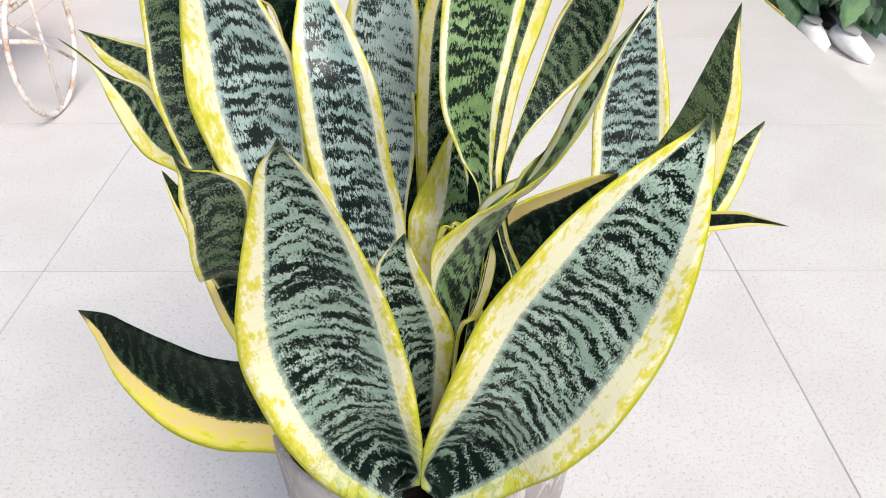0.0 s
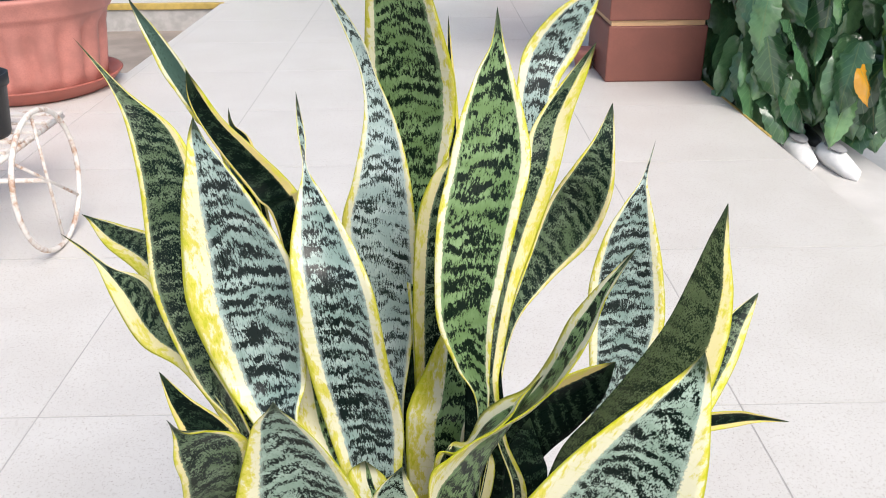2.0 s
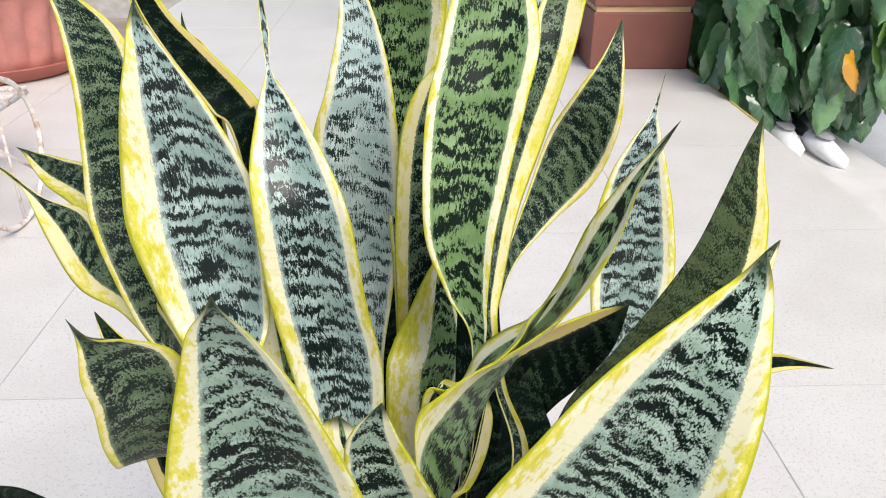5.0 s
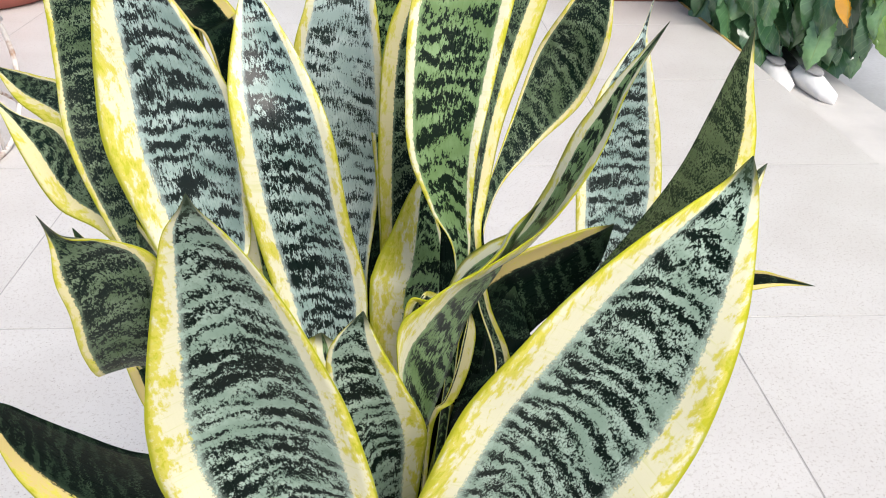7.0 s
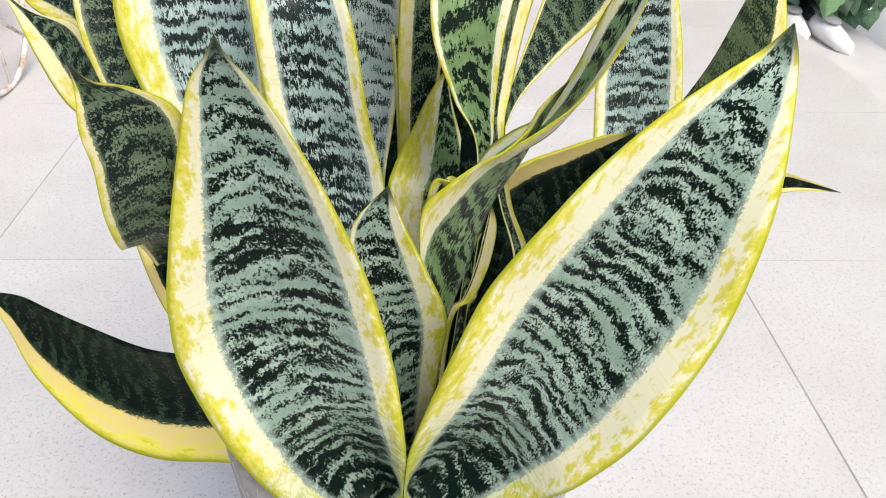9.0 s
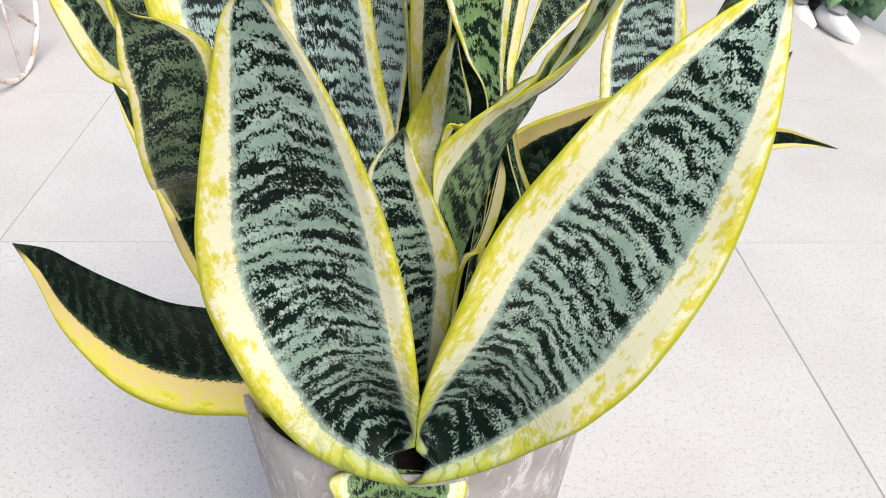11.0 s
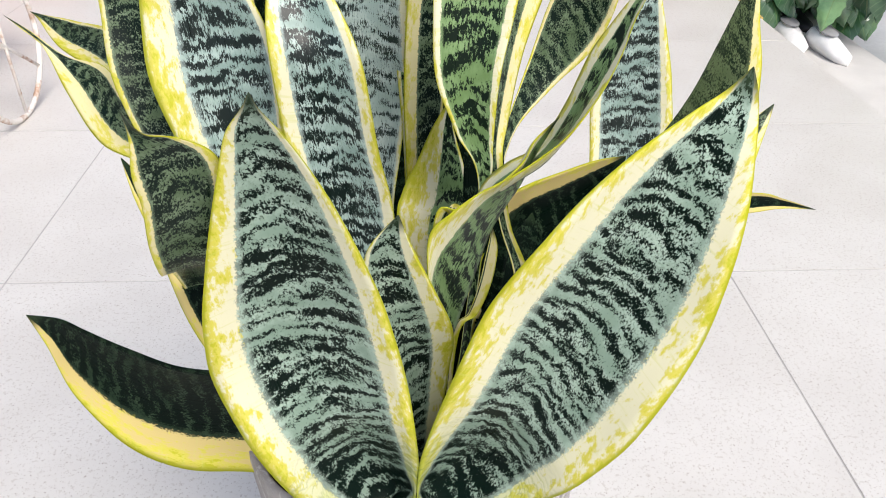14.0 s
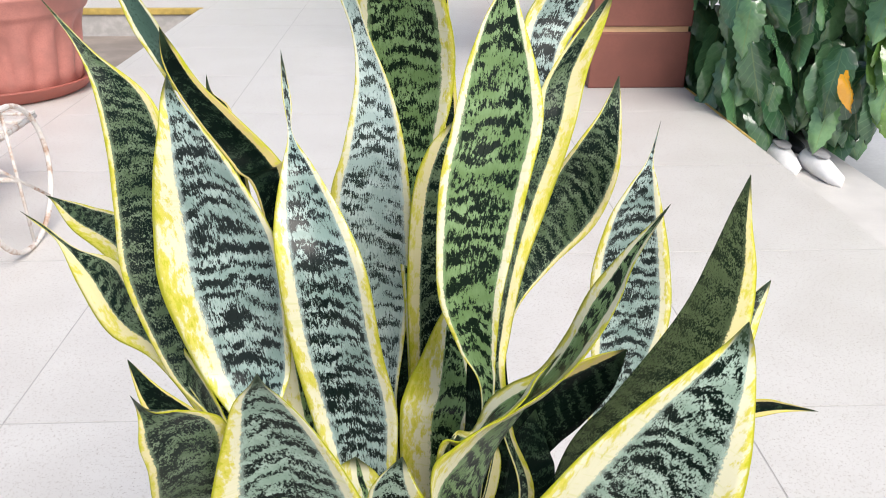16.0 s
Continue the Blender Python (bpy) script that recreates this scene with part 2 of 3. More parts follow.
TERRACOTTA = plain("faded_terracotta_plastic", (0.43, 0.175, 0.145), 0.55, 0.22, 7, 0.1, 180)
SAUCER = plain("red_brown_plastic", (0.34, 0.10, 0.075), 0.5, 0.15, 9, 0.1)
PILLAR = plain("red_brown_paint", (0.215, 0.078, 0.058), 0.6, 0.12, 6, 0.15, 120)
CREAM = plain("cream_paint", (0.62, 0.40, 0.22), 0.6, 0.12, 10)
YELLOW_TRIM = plain("yellow_trim_strip", (0.50, 0.36, 0.10), 0.5, 0.2, 20)
STEP = plain("pale_concrete_step", (0.62, 0.60, 0.58), 0.6, 0.08, 6)
ASPHALT = plain("grey_driveway", (0.50, 0.51, 0.52), 0.85, 0.15, 1.5, 0.5, 60)
LANDING = plain("dusty_brown_landing", (0.29, 0.245, 0.21), 0.8, 0.2, 5)
LINING = plain("grey_shoe_lining", (0.30, 0.30, 0.31), 0.8, 0.1, 40)
WHITE = plain("white_canvas", (0.80, 0.80, 0.80), 0.7, 0.04, 40)
BLACK = plain("black_plastic", (0.014, 0.015, 0.018), 0.5, 0.3, 14)
BLUE = plain("blue_glaze", (0.03, 0.06, 0.26), 0.3, 0.2, 14)
GLAZE = plain("white_glaze", (0.62, 0.61, 0.58), 0.3, 0.1, 12)
STONE = plain("grey_brown_stone", (0.28, 0.24, 0.21), 0.85, 0.3, 9, 0.6, 60)
VINE = vine_skin("deep_green_vine_leaf", (0.035, 0.105, 0.048), (0.165, 0.32, 0.135))
FRESH = vine_skin("fresh_green_vine_leaf", (0.09, 0.20, 0.04), (0.20, 0.36, 0.08))
OCHRE = vine_skin("ochre_dying_leaf", (0.46, 0.22, 0.015), (0.54, 0.28, 0.03))
STEM = plain("green_brown_stem", (0.07, 0.09, 0.03), 0.7, 0.3, 30)


def rust_skin():
    n = Nodes("chipped_white_paint_on_rust")
    p = n.coords()
    f = n.noise(p, 28.0, 4, 0.65)
    c = n.mix(n.ramp(f, 0.44, 0.70), (0.72, 0.68, 0.64), (0.40, 0.23, 0.14))
    return n.set(color=c, rough=0.65, normal=n.bump(f, 0.3, 0.001))


RUSTY = rust_skin()

# ---- floor, step, ground ----
X0, Y0, TILE_SIZE = -0.69, 1.13, 0.6
FLOOR_W, FLOOR_E, FLOOR_S, FLOOR_N = X0 - 4 * TILE_SIZE, X0 + 3 * TILE_SIZE, Y0 - 5 * TILE_SIZE, Y0 + 12 * TILE_SIZE
WELL_E, WELL_S, WELL_N = X0 - TILE_SIZE - 0.045, Y0 + 4 * TILE_SIZE, Y0 + 7 * TILE_SIZE

bm = bmesh.new()
box(bm, -260, 260, -260, 260, -0.60, -0.34)
tagged(part("ground", bm, ASPHALT, smooth=False), "grey worn driveway ground beyond the porch", "ground", kind="structure")

bm = bmesh.new()
box(bm, WELL_E, FLOOR_E - 0.004, FLOOR_S, FLOOR_N, -0.335, -0.0008)
box(bm, FLOOR_W, WELL_E, FLOOR_S, WELL_S, -0.335, -0.0008)
box(bm, FLOOR_W, WELL_E, WELL_N, FLOOR_N, -0.335, -0.0008)
floor = tagged(part("floor", bm, GROUT, smooth=False), "pale cream speckled square floor tiles with thin grey joints", "floor", kind="structure")

bm = bmesh.new()
box(bm, FLOOR_W, WELL_E, WELL_S, WELL_N, -0.335, -0.17)
tagged(part("landing", bm, LANDING, smooth=False), "dusty brown sunken landing beside the porch floor", "landing", kind="structure")
bm = bmesh.new()
box(bm, FLOOR_W, WELL_E + 0.012, WELL_N - 0.012, WELL_N + 0.03, -0.035, 0.003, 0.003)
tagged(part("trim_north", bm, YELLOW_TRIM, smooth=False), "yellow metal trim along the landing edge", "trim", kind="structure")
bm = bmesh.new()
box(bm, WELL_E - 0.004, X0 - TILE_SIZE, WELL_S, WELL_N - 0.014, -0.03, -0.0004, 0.002)
tagged(part("trim_west", bm, TILE, smooth=False), "pale stone edging along the landing side", "trim", kind="structure")
bm = bmesh.new()
box(bm, FLOOR_E - 0.003, FLOOR_E + 0.008, 2.55, 3.26, -0.03, 0.003, 0.003)
tagged(part("trim_east", bm, YELLOW_TRIM, smooth=False), "thin yellow trim along the porch floor edge", "trim", kind="structure")
bm = bmesh.new()
box(bm, FLOOR_E, FLOOR_E + 0.46, FLOOR_S, 3.6, -0.336, -0.15, 0.01)
tagged(part("step", bm, STEP, smooth=False), "pale concrete step below the porch edge", "step", kind="structure")

# ---- red-brown pillars ----


def pillar(x0, x1, y0, y1, label):
    p = thing("pillar", (0, 0, 0), label, "pillar", "porch pillars", "structure")
    zs = [(0.0, 0.224), (0.246, 0.402), (0.424, 0.60), (0.622, 0.80), (0.822, 2.6)]
    for a, b in zs:
        bm = bmesh.new()
        box(bm, x0, x1, y0, y1, a, b, 0.006)
        part("block", bm, PILLAR, p, smooth=False)
    for (_, a), (b, _) in zip(zs, zs[1:]):
        bm = bmesh.new()
        box(bm, x0 + 0.012, x1 - 0.012, y0 + 0.012, y1 - 0.012, a, b)
        part("groove_band", bm, CREAM, p, "cream painted groove", smooth=False)
    return p


pillar(0.705, 1.105, 3.27, 3.67, "red-brown painted pillar with cream grooves")
pillar(0.62, 1.02, 7.85, 8.25, "red-brown painted pillar at the far porch end")

# ---- the snake plant and its pot ----
PLANT = thing("snake_plant", (-0.024, 0.46, 0.34), "variegated snake plant with yellow-edged banded sword leaves", "plant")


def spline(rows, t):
    """A smooth value at t (0 to 1) along rows of equal length."""
    n = len(rows) - 1
    f = min(max(t * n, 0), n - 1e-6)
    i = int(f)
    f -= i
    a, b, c, d = rows[max(i - 1, 0)], rows[i], rows[i + 1], rows[min(i + 2, n)]
    return 0.5 * ((2 * b) + (c - a) * f + (2 * a - 5 * b + 4 * c - d) * f * f + (3 * b - a - 3 * c + d) * f ** 3)


leaf_count = [0]


def leaf(where, tip, skin, left, right, cup, *stations, thick=0.0022):
    """One sword leaf. Stations from root to tip: centre x, y, z in metres, width in mm, and the turn and tilt of its
    width in degrees. left, right: the share of the width that each yellow margin takes."""
    k = leaf_count[0]
    leaf_count[0] += 1
    rows = []
    for x, y, z, w, turn, tilt in stations:
        a, b = radians(turn), radians(tilt)
        half = Vector((math.cos(a) * math.cos(b), math.sin(a) * math.cos(b), math.sin(b))) * (w * 0.0005)
        rows.append(np.array((x, y, z, *half)))
    first = rows[0]
    if first[2] > 0.35:
        reach = Vector((first[0] + 0.024, first[1] - 0.46))
        reach *= min(0.6, 0.085 / max(reach.length, 1e-6))
        drop = first[2] - 0.335
        root = np.array((-0.024 + reach.x, 0.46 + reach.y, 0.335, *(first[3:] * 0.8)))
        if drop > 0.09:
            half_way = first * 0.5 + root * 0.5
            half_way[:2] = first[:2] * 0.55 + root[:2] * 0.45
            rows.insert(0, half_way)
        rows.insert(0, root)
    last = rows[-1]
    rows.append(np.array((*tip, *(last[3:] * 0.03))))
    steps, across = 10 * (len(rows) - 1), 14
    line = [spline(rows, i / steps) for i in range(steps + 1)]
    mids = [Vector(r[:3]) for r in line]
    lengths = [0.0]
    for a, b in zip(mids, mids[1:]):
        lengths.append(lengths[-1] + (b - a).length)
    bm = bmesh.new()
    zone, skin_uv = bm.loops.layers.uv.new("zone"), bm.loops.layers.uv.new("skin")
    front, back = [], []
    for i, r in enumerate(line):
        half = Vector(r[3:])
        along = (mids[min(i + 1, steps)] - mids[max(i - 1, 0)]).normalized()
        n = half.cross(along)
        if n.length > 1e-9:
            n.normalize()
        w = 2 * half.length
        f, g = [], []
        for j in range(across + 1):
            u = 2 * j / across - 1
            s = lengths[i]
            ripple = 0.010 * w * u * u * math.sin(s * 75 + k * 1.7 + (2 if u > 0 else 0))
            sag = -cup * (1 + 3.0 * max(0, 1 - 2.3 * s / lengths[-1])) * w * (1 - abs(u) ** 1.7) + ripple
            mid = mids[i] + half * u + n * sag
            th = thick * (0.25 + 0.75 * (1 - u * u)) * min(1.0, w / 0.02)
            f.append(bm.verts.new(mid + n * th / 2))
            g.append(bm.verts.new(mid - n * th / 2))
        front.append(f)
        back.append(g)

    margins = (left, right)

    def uvs(i, j):
        u = j / across
        thin = min(1.0, 0.1 + 2.3 * lengths[i] / lengths[-1])
        left, right = margins[0] * thin, margins[1] * thin
        lo, hi = 0.2 if left else 0.27, 0.8 if right else 0.73
        if u < left:
            z = lo * u / left
        elif u > 1 - right:
            z = 1 - (1 - hi) * (1 - u) / right
        else:
            z = lo + (hi - lo) * (u - left) / (1 - left - right)
        w = 2 * Vector(line[i][3:]).length
        return (z, lengths[i] / lengths[-1]), ((u - 0.5) * w + 0.37 * k, lengths[i] + 0.23 * k)

    def face(verts, ids):
        fc = bm.faces.new(verts)
        for loop, (i, j) in zip(fc.loops, ids):
            a, b = uvs(i, j)
            loop[zone].uv, loop[skin_uv].uv = a, b

    for i in range(steps):
        for j in range(across):
            ids = ((i, j), (i, j + 1), (i + 1, j + 1), (i + 1, j))
            face([front[a][b] for a, b in ids], ids)
            ids = ids[::-1]
            face([back[a][b] for a, b in ids], ids)
        for j, flip in ((0, False), (across, True)):
            vs = [front[i][j], front[i + 1][j], back[i + 1][j], back[i][j]]
            ids = [(i, j), (i + 1, j), (i + 1, j), (i, j)]
            face(vs[::-1] if flip else vs, ids[::-1] if flip else ids)
    words = {SILVER: "silver-green leaf with dark cross-bands and cream-yellow margins", PALE: "pale grey-green banded leaf with yellow margins", GREEN: "fresh green banded leaf with yellow margins", MOTTLED: "dark mottled green leaf with yellow margins", SHEEN_PALE: "pale silver-blue leaf, white sheen put into its colour, with fine dark streaks", TEAL: "smooth teal-green leaf face with thin yellow edges", OLIVE_SHADE: "olive green leaf, its face's shade put into the colour, with a pale yellow margin", SHADE_DARK: "very dark green leaf, shade put into its colour"}
    ob = part("leaf", bm, skin, PLANT, words[skin])
    ob.matrix_parent_inverse = PLANT.matrix_basis.inverted()
    return ob


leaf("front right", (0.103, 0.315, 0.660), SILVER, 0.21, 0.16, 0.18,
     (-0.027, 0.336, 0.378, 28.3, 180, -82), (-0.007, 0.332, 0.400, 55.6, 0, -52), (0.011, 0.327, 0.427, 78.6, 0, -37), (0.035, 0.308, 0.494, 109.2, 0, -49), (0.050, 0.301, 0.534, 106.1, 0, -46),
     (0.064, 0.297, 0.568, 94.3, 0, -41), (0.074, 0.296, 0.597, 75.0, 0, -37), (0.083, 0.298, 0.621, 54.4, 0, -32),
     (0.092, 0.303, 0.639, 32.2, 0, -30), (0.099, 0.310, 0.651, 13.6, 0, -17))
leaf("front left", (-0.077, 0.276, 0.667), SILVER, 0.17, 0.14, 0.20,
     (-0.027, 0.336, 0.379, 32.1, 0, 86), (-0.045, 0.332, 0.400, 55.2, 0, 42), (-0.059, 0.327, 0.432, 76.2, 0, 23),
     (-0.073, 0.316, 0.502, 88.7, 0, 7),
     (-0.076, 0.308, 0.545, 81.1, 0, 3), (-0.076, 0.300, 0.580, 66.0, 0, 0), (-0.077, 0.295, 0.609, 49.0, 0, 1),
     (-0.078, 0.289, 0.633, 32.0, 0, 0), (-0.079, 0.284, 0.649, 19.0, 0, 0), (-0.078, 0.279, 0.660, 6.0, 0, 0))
leaf("front middle", (-0.031, 0.318, 0.596), SILVER, 0.08, 0.25, 0.15,
     (-0.024, 0.375, 0.356, 7.0, 0, 0), (-0.023, 0.350, 0.453, 55.8, 0, 57), (-0.026, 0.338, 0.504, 48.3, 0, 34),
     (-0.031, 0.328, 0.546, 32.6, 0, 11), (-0.035, 0.322, 0.575, 21.0, 0, 3))
leaf("curled spear", (0.076, 0.342, 0.698), GREEN, 0.24, 0.28, 0.14,
     (-0.013, 0.344, 0.575, 10.0, -127, 6), (-0.001, 0.352, 0.579, 33.0, -104, 29), (0.010, 0.357, 0.589, 41.7, -93, 24),
     (0.020, 0.357, 0.597, 40.3, -95, 19), (0.032, 0.356, 0.606, 34.7, -97, 17), (0.043, 0.353, 0.623, 26.2, -94, -7),
     (0.052, 0.351, 0.643, 21.7, -84, -34), (0.059, 0.349, 0.659, 16.4, -81, -42), (0.065, 0.347, 0.675, 7.9, -81, -39))
leaf("outer half of the curled spear", (0.038, 0.346, 0.627), GREEN, 0.31, 0.00, 0.06,
     (-0.014, 0.348, 0.511, 51.1, 59, -70), (-0.011, 0.345, 0.539, 72.5, 56, -70), (-0.002, 0.345, 0.562, 58.3, 63, -61),
     (0.008, 0.347, 0.579, 45.9, 73, -54), (0.016, 0.348, 0.588, 38.0, 77, -47), (0.024, 0.348, 0.599, 31.3, 82, -47),
     (0.029, 0.346, 0.613, 18.6, 77, -44))
leaf("yellow crescent", (0.016, 0.385, 0.550), MOTTLED, 0.10, 0.85, 0.12,
     (-0.002, 0.375, 0.487, 3.6, 0, -34), (0.007, 0.378, 0.498, 5.1, 0, -11), (0.013, 0.380, 0.515, 6.3, 0, -18),
     (0.016, 0.382, 0.531, 6.3, 0, -18), (0.017, 0.384, 0.541, 4.5, 0, -27))
leaf("low right", (0.110, 0.481, 0.541), SHADE_DARK, 0.28, 0.00, 0.20,
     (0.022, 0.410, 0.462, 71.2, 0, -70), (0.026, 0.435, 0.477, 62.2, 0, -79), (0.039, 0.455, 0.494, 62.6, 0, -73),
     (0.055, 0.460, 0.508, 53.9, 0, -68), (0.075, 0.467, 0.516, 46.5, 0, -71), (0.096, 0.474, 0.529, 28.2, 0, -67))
leaf("right tall", (0.171, 0.484, 0.657), OLIVE_SHADE, 0.00, 0.20, 0.22,
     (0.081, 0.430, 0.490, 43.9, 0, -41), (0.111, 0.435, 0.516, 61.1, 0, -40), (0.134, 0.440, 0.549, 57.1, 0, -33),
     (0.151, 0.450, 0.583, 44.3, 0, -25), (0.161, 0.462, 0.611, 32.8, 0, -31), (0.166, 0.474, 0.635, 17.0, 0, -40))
leaf("right behind", (0.256, 0.601, 0.525), MOTTLED, 0.08, 0.20, 0.15,
     (0.161, 0.500, 0.453, 33.1, 0, -29), (0.215, 0.560, 0.484, 30.5, 0, -32), (0.235, 0.585, 0.506, 22.6, 0, -13))
leaf("right low tip", (0.206, 0.420, 0.536), SHADE_DARK, 0.20, 0.20, 0.20,
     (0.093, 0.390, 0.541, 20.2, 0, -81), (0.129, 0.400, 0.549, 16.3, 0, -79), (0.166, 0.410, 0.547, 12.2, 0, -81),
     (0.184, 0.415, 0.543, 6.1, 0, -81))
leaf("right pale", (0.181, 0.688, 0.629), PALE, 0.12, 0.12, 0.12,
     (0.112, 0.550, 0.381, 22.0, 0, -3), (0.142, 0.600, 0.426, 42.0, 0, -1), (0.154, 0.620, 0.477, 66.0, 0, -1),
     (0.152, 0.630, 0.524, 63.8, 0, 9), (0.153, 0.635, 0.564, 45.3, 0, 6), (0.157, 0.640, 0.591, 23.5, 0, 12),
     (0.164, 0.650, 0.609, 5.1, 0, 11))
leaf("right leaning", (0.127, 0.630, 0.680), MOTTLED, 0.05, 0.08, 0.12,
     (0.029, 0.530, 0.486, 15.6, 0, -40), (0.050, 0.580, 0.518, 13.0, 0, -67), (0.073, 0.607, 0.546, 27.6, 0, -44),
     (0.097, 0.615, 0.585, 51.6, 0, -46), (0.112, 0.610, 0.623, 41.9, 0, -40), (0.120, 0.615, 0.652, 19.7, 0, -30))
leaf("folded", (0.073, 0.450, 0.765), MOTTLED, 0.12, 0.40, 0.15,
     (0.037, 0.400, 0.495, 9.0, 0, 0), (0.025, 0.400, 0.541, 6.0, 0, 0), (0.018, 0.402, 0.578, 8.0, 0, 0),
     (0.020, 0.407, 0.599, 15.8, 45, -26), (0.026, 0.414, 0.635, 19.1, 47, -32), (0.035, 0.422, 0.667, 24.8, 41, -24),
     (0.045, 0.430, 0.702, 18.1, 0, -6), (0.050, 0.440, 0.724, 23.4, 0, 20), (0.061, 0.445, 0.746, 16.2, 0, 22))
leaf("centre green", (0.021, 0.455, 0.783), GREEN, 0.08, 0.10, 0.14,
     (0.013, 0.400, 0.560, 6.1, 0, -9), (0.007, 0.400, 0.593, 19.4, 0, -12), (0.003, 0.402, 0.622, 31.0, 0, 0),
     (0.005, 0.407, 0.649, 38.0, 0, -2), (0.010, 0.415, 0.682, 44.0, 0, 3), (0.016, 0.425, 0.706, 44.1, 0, 4),
     (0.018, 0.435, 0.729, 35.0, 0, 0), (0.019, 0.443, 0.752, 19.0, 0, 3), (0.021, 0.448, 0.766, 7.0, 0, 0))
leaf("behind blue", (0.103, 0.590, 0.779), PALE, 0.20, 0.15, 0.12,
     (0.028, 0.530, 0.583, 23.8, 0, -22), (0.052, 0.560, 0.664, 26.0, 0, 0), (0.060, 0.575, 0.710, 28.4, 0, -10),
     (0.070, 0.583, 0.732, 36.3, 0, -8), (0.084, 0.585, 0.754, 26.2, 0, -18), (0.097, 0.588, 0.768, 10.3, 0, -29))
leaf("back green", (-0.035, 0.500, 0.844), GREEN, 0.10, 0.15, 0.12,
     (-0.023, 0.505, 0.544, 15.2, -14, 19), (-0.025, 0.545, 0.632, 31.8, -18, 16), (-0.026, 0.553, 0.679, 56.1, -14, 13),
     (-0.028, 0.549, 0.721, 61.1, -14, 2), (-0.032, 0.540, 0.760, 49.4, -17, 4), (-0.035, 0.530, 0.792, 36.0, -20, 3),
     (-0.035, 0.515, 0.821, 19.1, -19, 0))
leaf("middle pale", (-0.079, 0.525, 0.789), SHEEN_PALE, 0.10, 0.08, 0.14,
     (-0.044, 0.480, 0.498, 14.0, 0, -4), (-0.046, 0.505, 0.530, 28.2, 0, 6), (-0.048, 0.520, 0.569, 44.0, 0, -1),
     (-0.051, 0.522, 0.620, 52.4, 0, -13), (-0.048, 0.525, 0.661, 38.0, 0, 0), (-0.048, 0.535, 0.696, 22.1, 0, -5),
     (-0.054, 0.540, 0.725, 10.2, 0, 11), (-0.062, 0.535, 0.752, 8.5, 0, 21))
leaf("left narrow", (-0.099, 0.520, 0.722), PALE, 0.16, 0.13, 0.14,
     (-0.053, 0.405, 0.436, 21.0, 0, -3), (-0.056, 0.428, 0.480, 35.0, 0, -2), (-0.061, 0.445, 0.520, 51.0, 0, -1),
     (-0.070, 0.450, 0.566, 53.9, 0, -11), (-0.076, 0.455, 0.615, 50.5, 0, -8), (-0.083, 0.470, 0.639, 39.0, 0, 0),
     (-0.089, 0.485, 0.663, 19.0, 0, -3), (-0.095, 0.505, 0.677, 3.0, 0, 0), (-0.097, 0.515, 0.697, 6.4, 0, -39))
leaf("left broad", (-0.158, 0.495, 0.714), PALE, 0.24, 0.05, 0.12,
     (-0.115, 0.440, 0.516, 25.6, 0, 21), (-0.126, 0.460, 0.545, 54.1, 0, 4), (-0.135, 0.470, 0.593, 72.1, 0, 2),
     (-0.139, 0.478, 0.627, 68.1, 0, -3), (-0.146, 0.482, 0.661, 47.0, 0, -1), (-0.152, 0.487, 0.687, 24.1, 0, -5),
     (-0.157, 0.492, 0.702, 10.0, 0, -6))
leaf("left back twisted", (-0.174, 0.548, 0.730), SHADE_DARK, 0.05, 0.24, 0.10,
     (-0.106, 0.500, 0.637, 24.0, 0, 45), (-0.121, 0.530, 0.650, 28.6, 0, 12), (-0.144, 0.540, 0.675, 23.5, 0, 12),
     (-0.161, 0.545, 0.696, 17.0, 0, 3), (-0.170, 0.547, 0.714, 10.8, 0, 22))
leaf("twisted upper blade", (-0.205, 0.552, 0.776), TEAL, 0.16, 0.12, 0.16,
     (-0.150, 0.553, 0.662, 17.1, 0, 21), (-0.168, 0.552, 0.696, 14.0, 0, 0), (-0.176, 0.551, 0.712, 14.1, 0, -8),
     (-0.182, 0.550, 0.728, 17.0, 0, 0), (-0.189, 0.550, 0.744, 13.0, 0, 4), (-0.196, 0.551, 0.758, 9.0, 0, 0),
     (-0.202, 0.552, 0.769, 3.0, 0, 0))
leaf("left dark", (-0.250, 0.565, 0.748), MOTTLED, 0.07, 0.17, 0.12,
     (-0.134, 0.450, 0.510, 20.6, 0, 14), (-0.162, 0.480, 0.534, 34.2, 0, 15), (-0.183, 0.505, 0.582, 44.2, 0, 5),
     (-0.192, 0.525, 0.622, 39.0, 0, 0), (-0.193, 0.535, 0.658, 40.0, 0, 0), (-0.202, 0.545, 0.692, 33.2, 0, -7),
     (-0.222, 0.555, 0.715, 12.6, 0, -18), (-0.236, 0.560, 0.732, 5.8, 0, -31))
leaf("far left upper", (-0.311, 0.650, 0.584), MOTTLED, 0.30, 0.08, 0.12,
     (-0.186, 0.530, 0.548, 24.0, 0, 45), (-0.240, 0.600, 0.567, 37.5, 0, 44), (-0.279, 0.630, 0.573, 25.5, 0, 48),
     (-0.301, 0.645, 0.581, 6.7, 0, 27))
leaf("far left lower", (-0.287, 0.560, 0.608), MOTTLED, 0.30, 0.16, 0.12,
     (-0.145, 0.450, 0.515, 25.0, 0, 74), (-0.185, 0.500, 0.535, 25.0, 0, 53), (-0.218, 0.525, 0.548, 39.2, 0, 52),
     (-0.236, 0.540, 0.571, 33.3, 0, 33), (-0.256, 0.550, 0.587, 14.3, 0, -25), (-0.274, 0.557, 0.599, 5.1, 0, -11))
